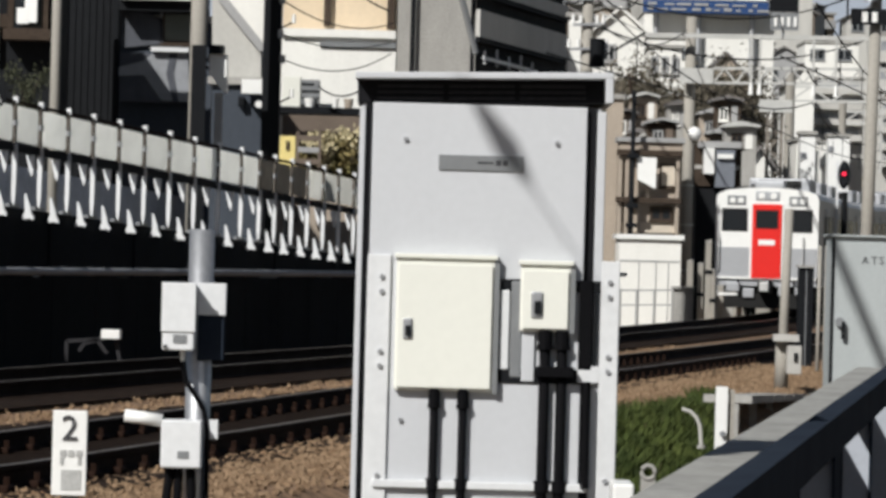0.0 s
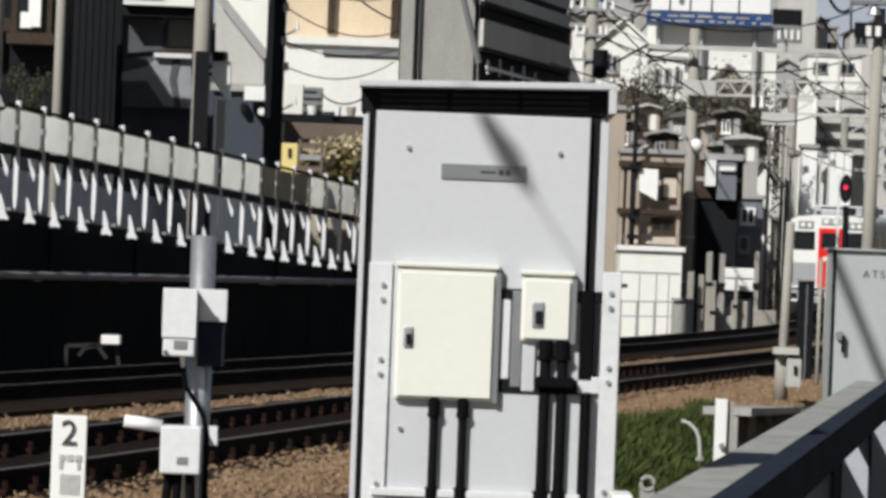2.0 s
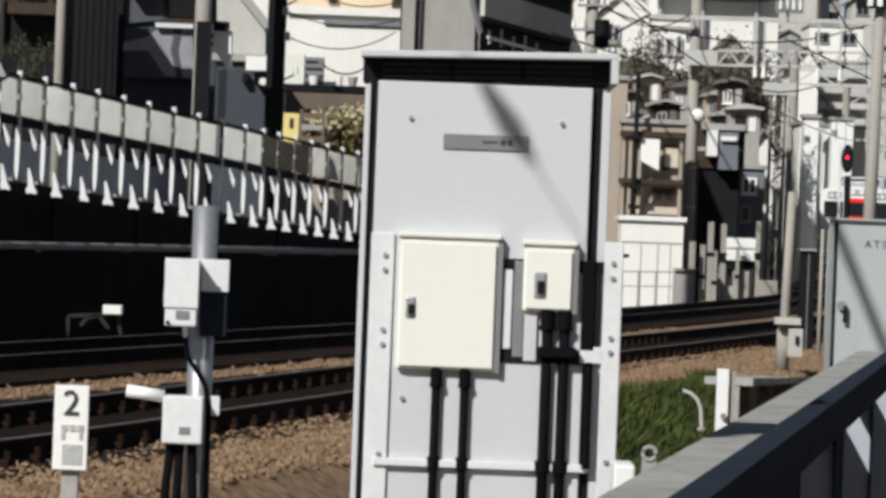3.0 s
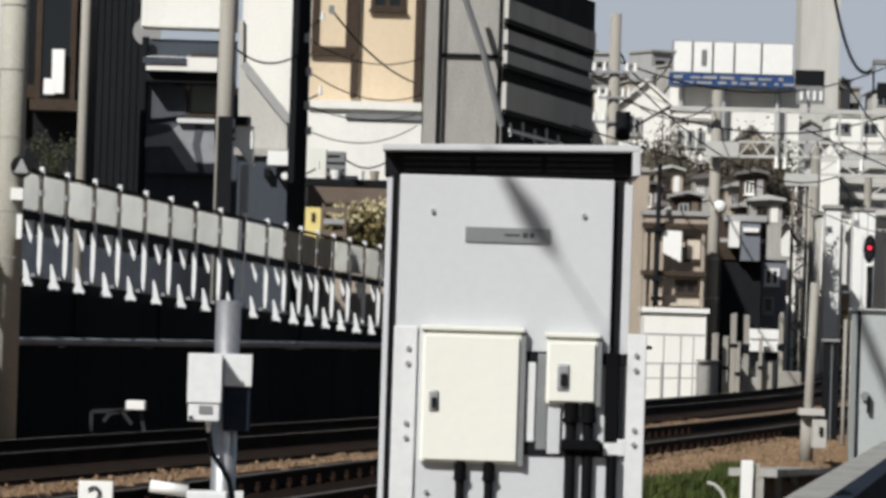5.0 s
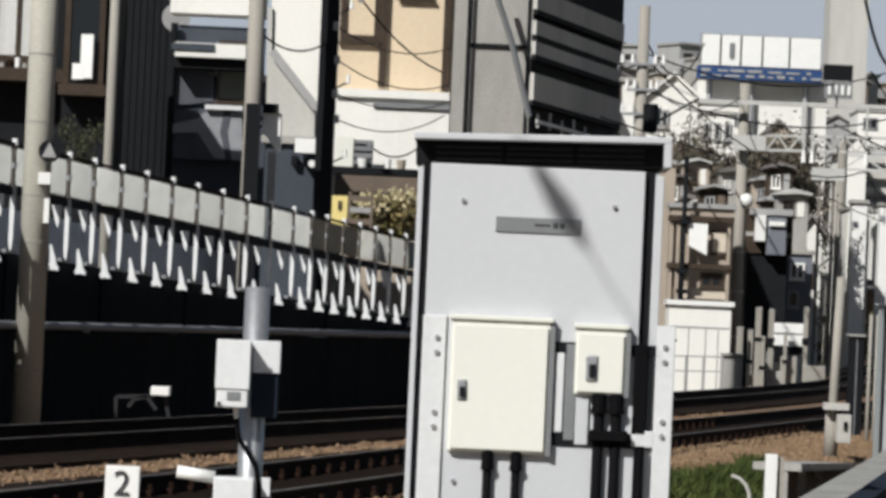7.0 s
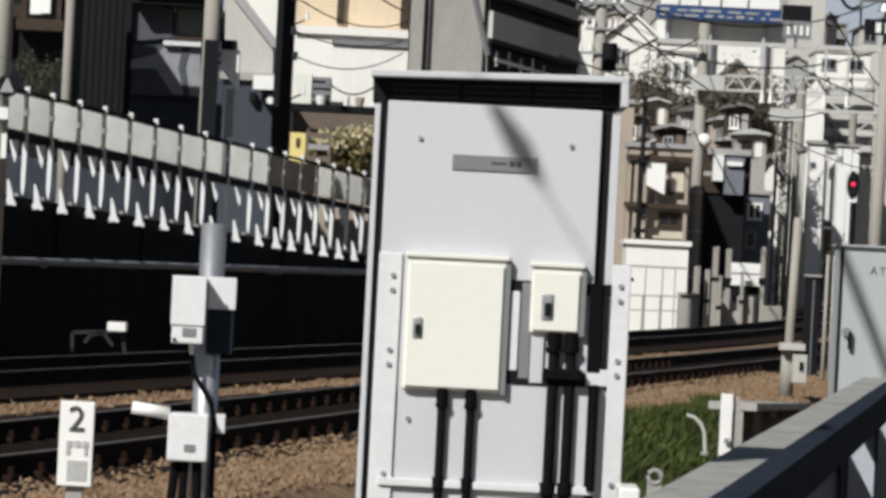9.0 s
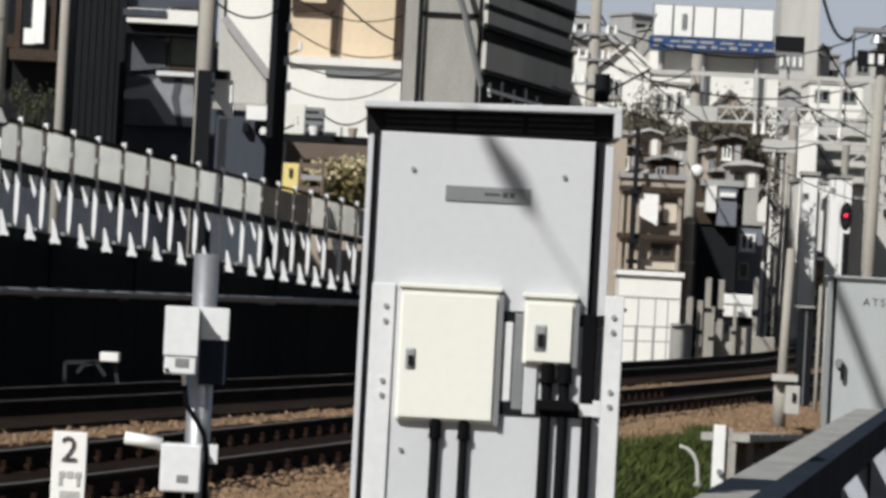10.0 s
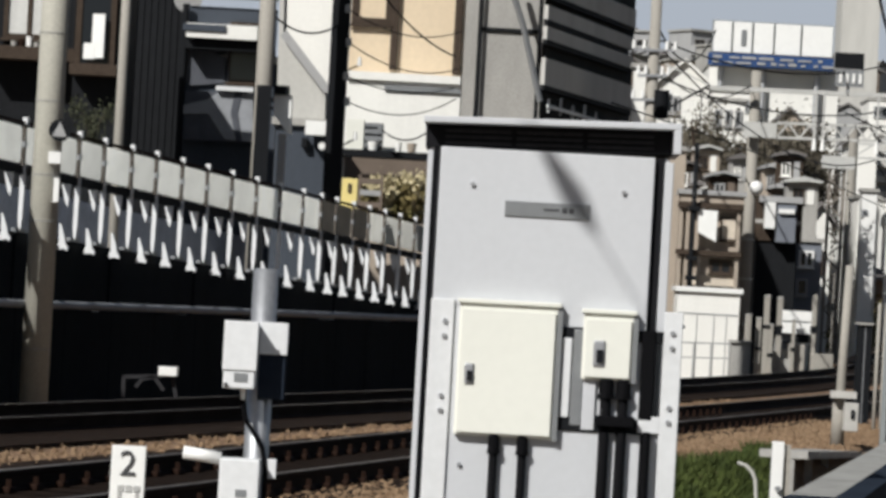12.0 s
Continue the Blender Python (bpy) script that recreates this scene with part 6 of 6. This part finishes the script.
for k in range(6):
    z = 1.70 + k * 0.793
    b = part("balcony", box(14.33, 15.02, 157.6, 157.99, z, z + 0.49), RENDER_WHITE, h, "white balcony")
    # shade over each balcony, put in as a grey strip
    part("balcony_gap", box(14.40, 14.87, 157.96, 157.995, z + 0.52, z + 0.73), AWNING, b, "grey strip painted as the gap's shade")
    part("drain", box(14.92, 15.00, 157.5, 157.58, z, z + 0.79), RENDER_GREY, b)
h = house(14.23, 14.82, 156.0, 5.68, 6.66, 1.2, WHITE, "white rooftop stair block", name="stair_block")
part("vent", box(14.23, 14.48, 155.97, 155.998, 5.68, 5.93), AWNING, h)
h = house(18.70, 19.72, 190.0, 7.01, 7.75, 1.2, WHITE, "white rooftop stair block", name="stair_block")
part("vent", box(18.70, 18.95, 189.97, 189.998, 7.01, 7.26), AWNING, h)
wb = thing("white_barrier", (9.81, 128, 0.79), "white horizontal barrier boards by the track", "barrier")
for p0, p1 in ((456, 470), (474, 490)):
    part("board", slanted((9.275, 128), (10.353, 129), 0.1, 10.089 - p1 / 53.76, 10.089 - p0 / 53.76), WHITE, wb)
for px in (1286, 1334):
    x = 9.364 + (px - 1286) / 53.76
    part("leg", box(x - 0.05, x + 0.05, 128.7, 128.8, -0.62, 1.534), PLATE, wb)
for px, w, p0, m, lab in ((1300, 26, 512, CONC, "concrete"), (1322, 22, 506, CREAM, "cream"), (1268, 20, 520, CONC, "concrete"), (1245, 16, 525, RENDER_BROWN, "brown")):
    x = 9.188 + (px - 1300) / 56.4
    z1 = 0.278 - (p0 - 530) / 56.4
    k = thing("relay_box", (x, 122, -0.62), lab + " relay box beside the track", "box", "relay boxes")
    part("case", box(x - w / 113, x + w / 113, 121.9, 122.5, -0.62, z1, 0.02), m, k)
    part("lid", box(x - w / 113 - 0.03, x + w / 113 + 0.03, 121.85, 122.55, z1 + 0.003, z1 + 0.05), CONC, k)
    part("door_gap", box(x - 0.01, x + 0.01, 121.89, 121.9, -0.4, z1 - 0.06), BLACK, k)
db = thing("relay_box", (5.641, 60, 0.619), "black relay box beside the near track", "box", "relay boxes")
part("case", box(5.508, 5.734, 60, 60.3, -0.62, 1.368, 0.01), BLACK, db)
part("lid", box(5.481, 5.742, 59.95, 60.35, 1.368 + 0.003, 1.403), CONC, db)
part("door_gap", box(5.612, 5.63, 59.99, 60.0, -0.3, 1.316), PLATE, db)
for px in (1450, 1462):
    x = 5.625 + (px - 1450) / 118
    p = pole(x, 58, -0.6, 1.704, 0.03, CONC_POLE, "slim pale trackside post", name="trackside_post")

# signal post with junction boxes near the girder
sp = thing("sensor_post", (4.393, 50, -0.219), "weathered pale steel post with equipment boxes", "post")
part("shaft", tube((4.385, 50, -0.219), (4.439, 50, 2.123), 0.062, 0.055, seg=14), CONC_POLE, sp, smooth=True)
part("bracket", box(4.264, 4.583, 49.7, 49.95, 0.424, 0.511), PALE_WALL, sp)
eb = part("equipment_box", box(4.436, 4.61, 49.6, 49.9, 0.009, 0.371, 0.01), PALE_WALL, sp)
part("latch", box(4.512, 4.555, 49.57, 49.6, 0.174, 0.282), BLACK, eb)
part("sleeve", tube((4.388, 49.95, -0.202), (4.392, 49.95, 0.451), 0.09, 0.085, seg=14), CONC_POLE, sp, smooth=True)
part("foot", box(4.293, 4.496, 49.8, 50.2, -0.62, -0.204), CONC, sp)

# stub post, cable trough lids, curved pipe, grass
gp = thing("stub_post", (2.771, 38, -0.287), "white concrete stub post beside grass", "post")
part("shaft", box(2.709, 2.825, 38, 38.12, -0.62, 0.193, 0.008), WHITE, gp)
part("foot_bolt", tube((2.78, 37.98, -0.264), (2.777, 37.95, -0.263), 0.03, seg=8), PLATE, gp)
part("side_plate", box(2.842, 2.892, 38.05, 38.15, -0.62, 0.165), CONC_POLE, gp)
tl = thing("cable_trough", (3.438, 42, -0.137), "pale concrete cable trough lids beside the track", "trough")
for k in range(9):
    a = Vector((2.97, 40, 0.009)).lerp(Vector((5.393, 56, -0.465)), k / 9)
    b = Vector((2.97, 40, 0.009)).lerp(Vector((5.393, 56, -0.465)), (k + 0.97) / 9)
    part("lid", bar(a, b, 0.5, 0.08), CONC, tl)
for k in range(5):
    a = Vector((3.044, 40, -0.129)).lerp(Vector((5.127, 54, -0.573)), k / 5)
    part("trough_leg", box(a.x - 0.04, a.x + 0.04, a.y, a.y + 0.1, -0.62, a.z + 0.12), CONC, tl)
pp = thing("curved_pipe", (2.432, 36, -0.219), "pale curved vent pipe among grass", "pipe")
part("tube", wire([(2.252, 36, 0.043), (2.331, 36, 0.019), (2.39, 36, -0.037), (2.424, 36, -0.115), (2.439, 36, -0.298)], 0.018, seg=10), PALE_WALL, pp)
part("flange", tube((2.439, 36, -0.287), (2.44, 36, -0.319), 0.04, seg=10), CONC, pp)

rnd = random.Random(21)
bm = bmesh.new()
for _ in range(46000):
    y = rnd.uniform(24, 54)
    x = rnd.uniform(0.035, 0.0735) * y
    o = (x - far_rail(y)) * 0.97
    if o < 7.55 + 0.15 * noise.noise(Vector((x * 1.5, y * 0.6, 3))):
        continue
    base = max(-0.64, float(np.interp(o, [p[0] for p in BED], [p[1] for p in BED]))) - 0.02
    clump = 0.5 + 0.5 * noise.noise(Vector((x * 2.2, y * 1.1, 0)))
    top = base + (0.08 + 0.20 * clump) * rnd.uniform(0.5, 1.2)
    w = rnd.uniform(0.008, 0.022)
    a = rnd.uniform(0, 3.14)
    dx, dy = w * math.cos(a), w * math.sin(a)
    lean = Vector((rnd.gauss(0, 0.08), rnd.gauss(0, 0.08), 0))
    mid = (top + base) / 2
    v = [bm.verts.new(p) for p in (Vector((x - dx, y - dy, base)), Vector((x + dx, y + dy, base)), Vector((x + dx * 0.7, y + dy * 0.7, mid)) + lean * 0.4, Vector((x - dx * 0.7, y - dy * 0.7, mid)) + lean * 0.4, Vector((x, y, top)) + lean)]
    bm.faces.new((v[0], v[1], v[2], v[3]))
    bm.faces.new((v[3], v[2], v[4]))
tagged(solid("grass", bm, GRASS), "lush green grass beside the track", "grass", kind="stuff")

# ---- overhead line whose shadow falls on the cabinets ----
def shade_cable(c0, c1, k, r, sleeve):
    """A cable k metres towards the sun from the line c0 to c1, with a thicker insulator sleeve part way."""
    o = SUN * k
    a, b = Vector(c0) + o, Vector(c1) + o
    d = b - a
    w = thing("overhead_cable", a, "dark overhead cable with insulator sleeve", "cable", "overhead cables")
    part("cable", tube(a - d * 1.5, b + d * 1.5, r, seg=8), BLACK, w)
    if sleeve:
        part("insulator_sleeve", tube(a.lerp(b, -0.05), a.lerp(b, 0.52), sleeve * 0.45, sleeve, seg=14), PLATE, w)
        part("insulator_sleeve", tube(a.lerp(b, 0.52), a.lerp(b, 0.95), sleeve, sleeve * 0.3, seg=14), PLATE, w)


shade_cable((0.129, 14.97, 1.976), (0.333, 14.97, 1.677), 7.0, 0.004, 0.047)
shade_cable((3.84, 37.97, 1.548), (4.221, 37.97, 0.703), 13.0, 0.05, 0)


# ---- what moves: the train draws away ----
def tail_at(t):
    """Distance of the train's tail down the line."""
    return 104.5 + 11.3 * t + 0.75 * t * t


def car_pose(y):
    """A car whose rear end stands at y on the far track."""
    p = on_line(y, GAUGE / 2)
    q = on_line(y + 19.6, GAUGE / 2)
    run = math.hypot(q.x - p.x, q.y - p.y)
    return Matrix.Translation(p) @ Matrix.Rotation(-math.atan2(q.x - p.x, q.y - p.y), 4, "Z") @ Matrix.Rotation(math.atan2(q.z - p.z, run), 4, "X")


def motions():
    for k, car in enumerate(CARS):
        walk(car, [(i * 0.5, car_pose(tail_at(i * 0.5) + 20.0 * k)) for i in range(25)])


motions()
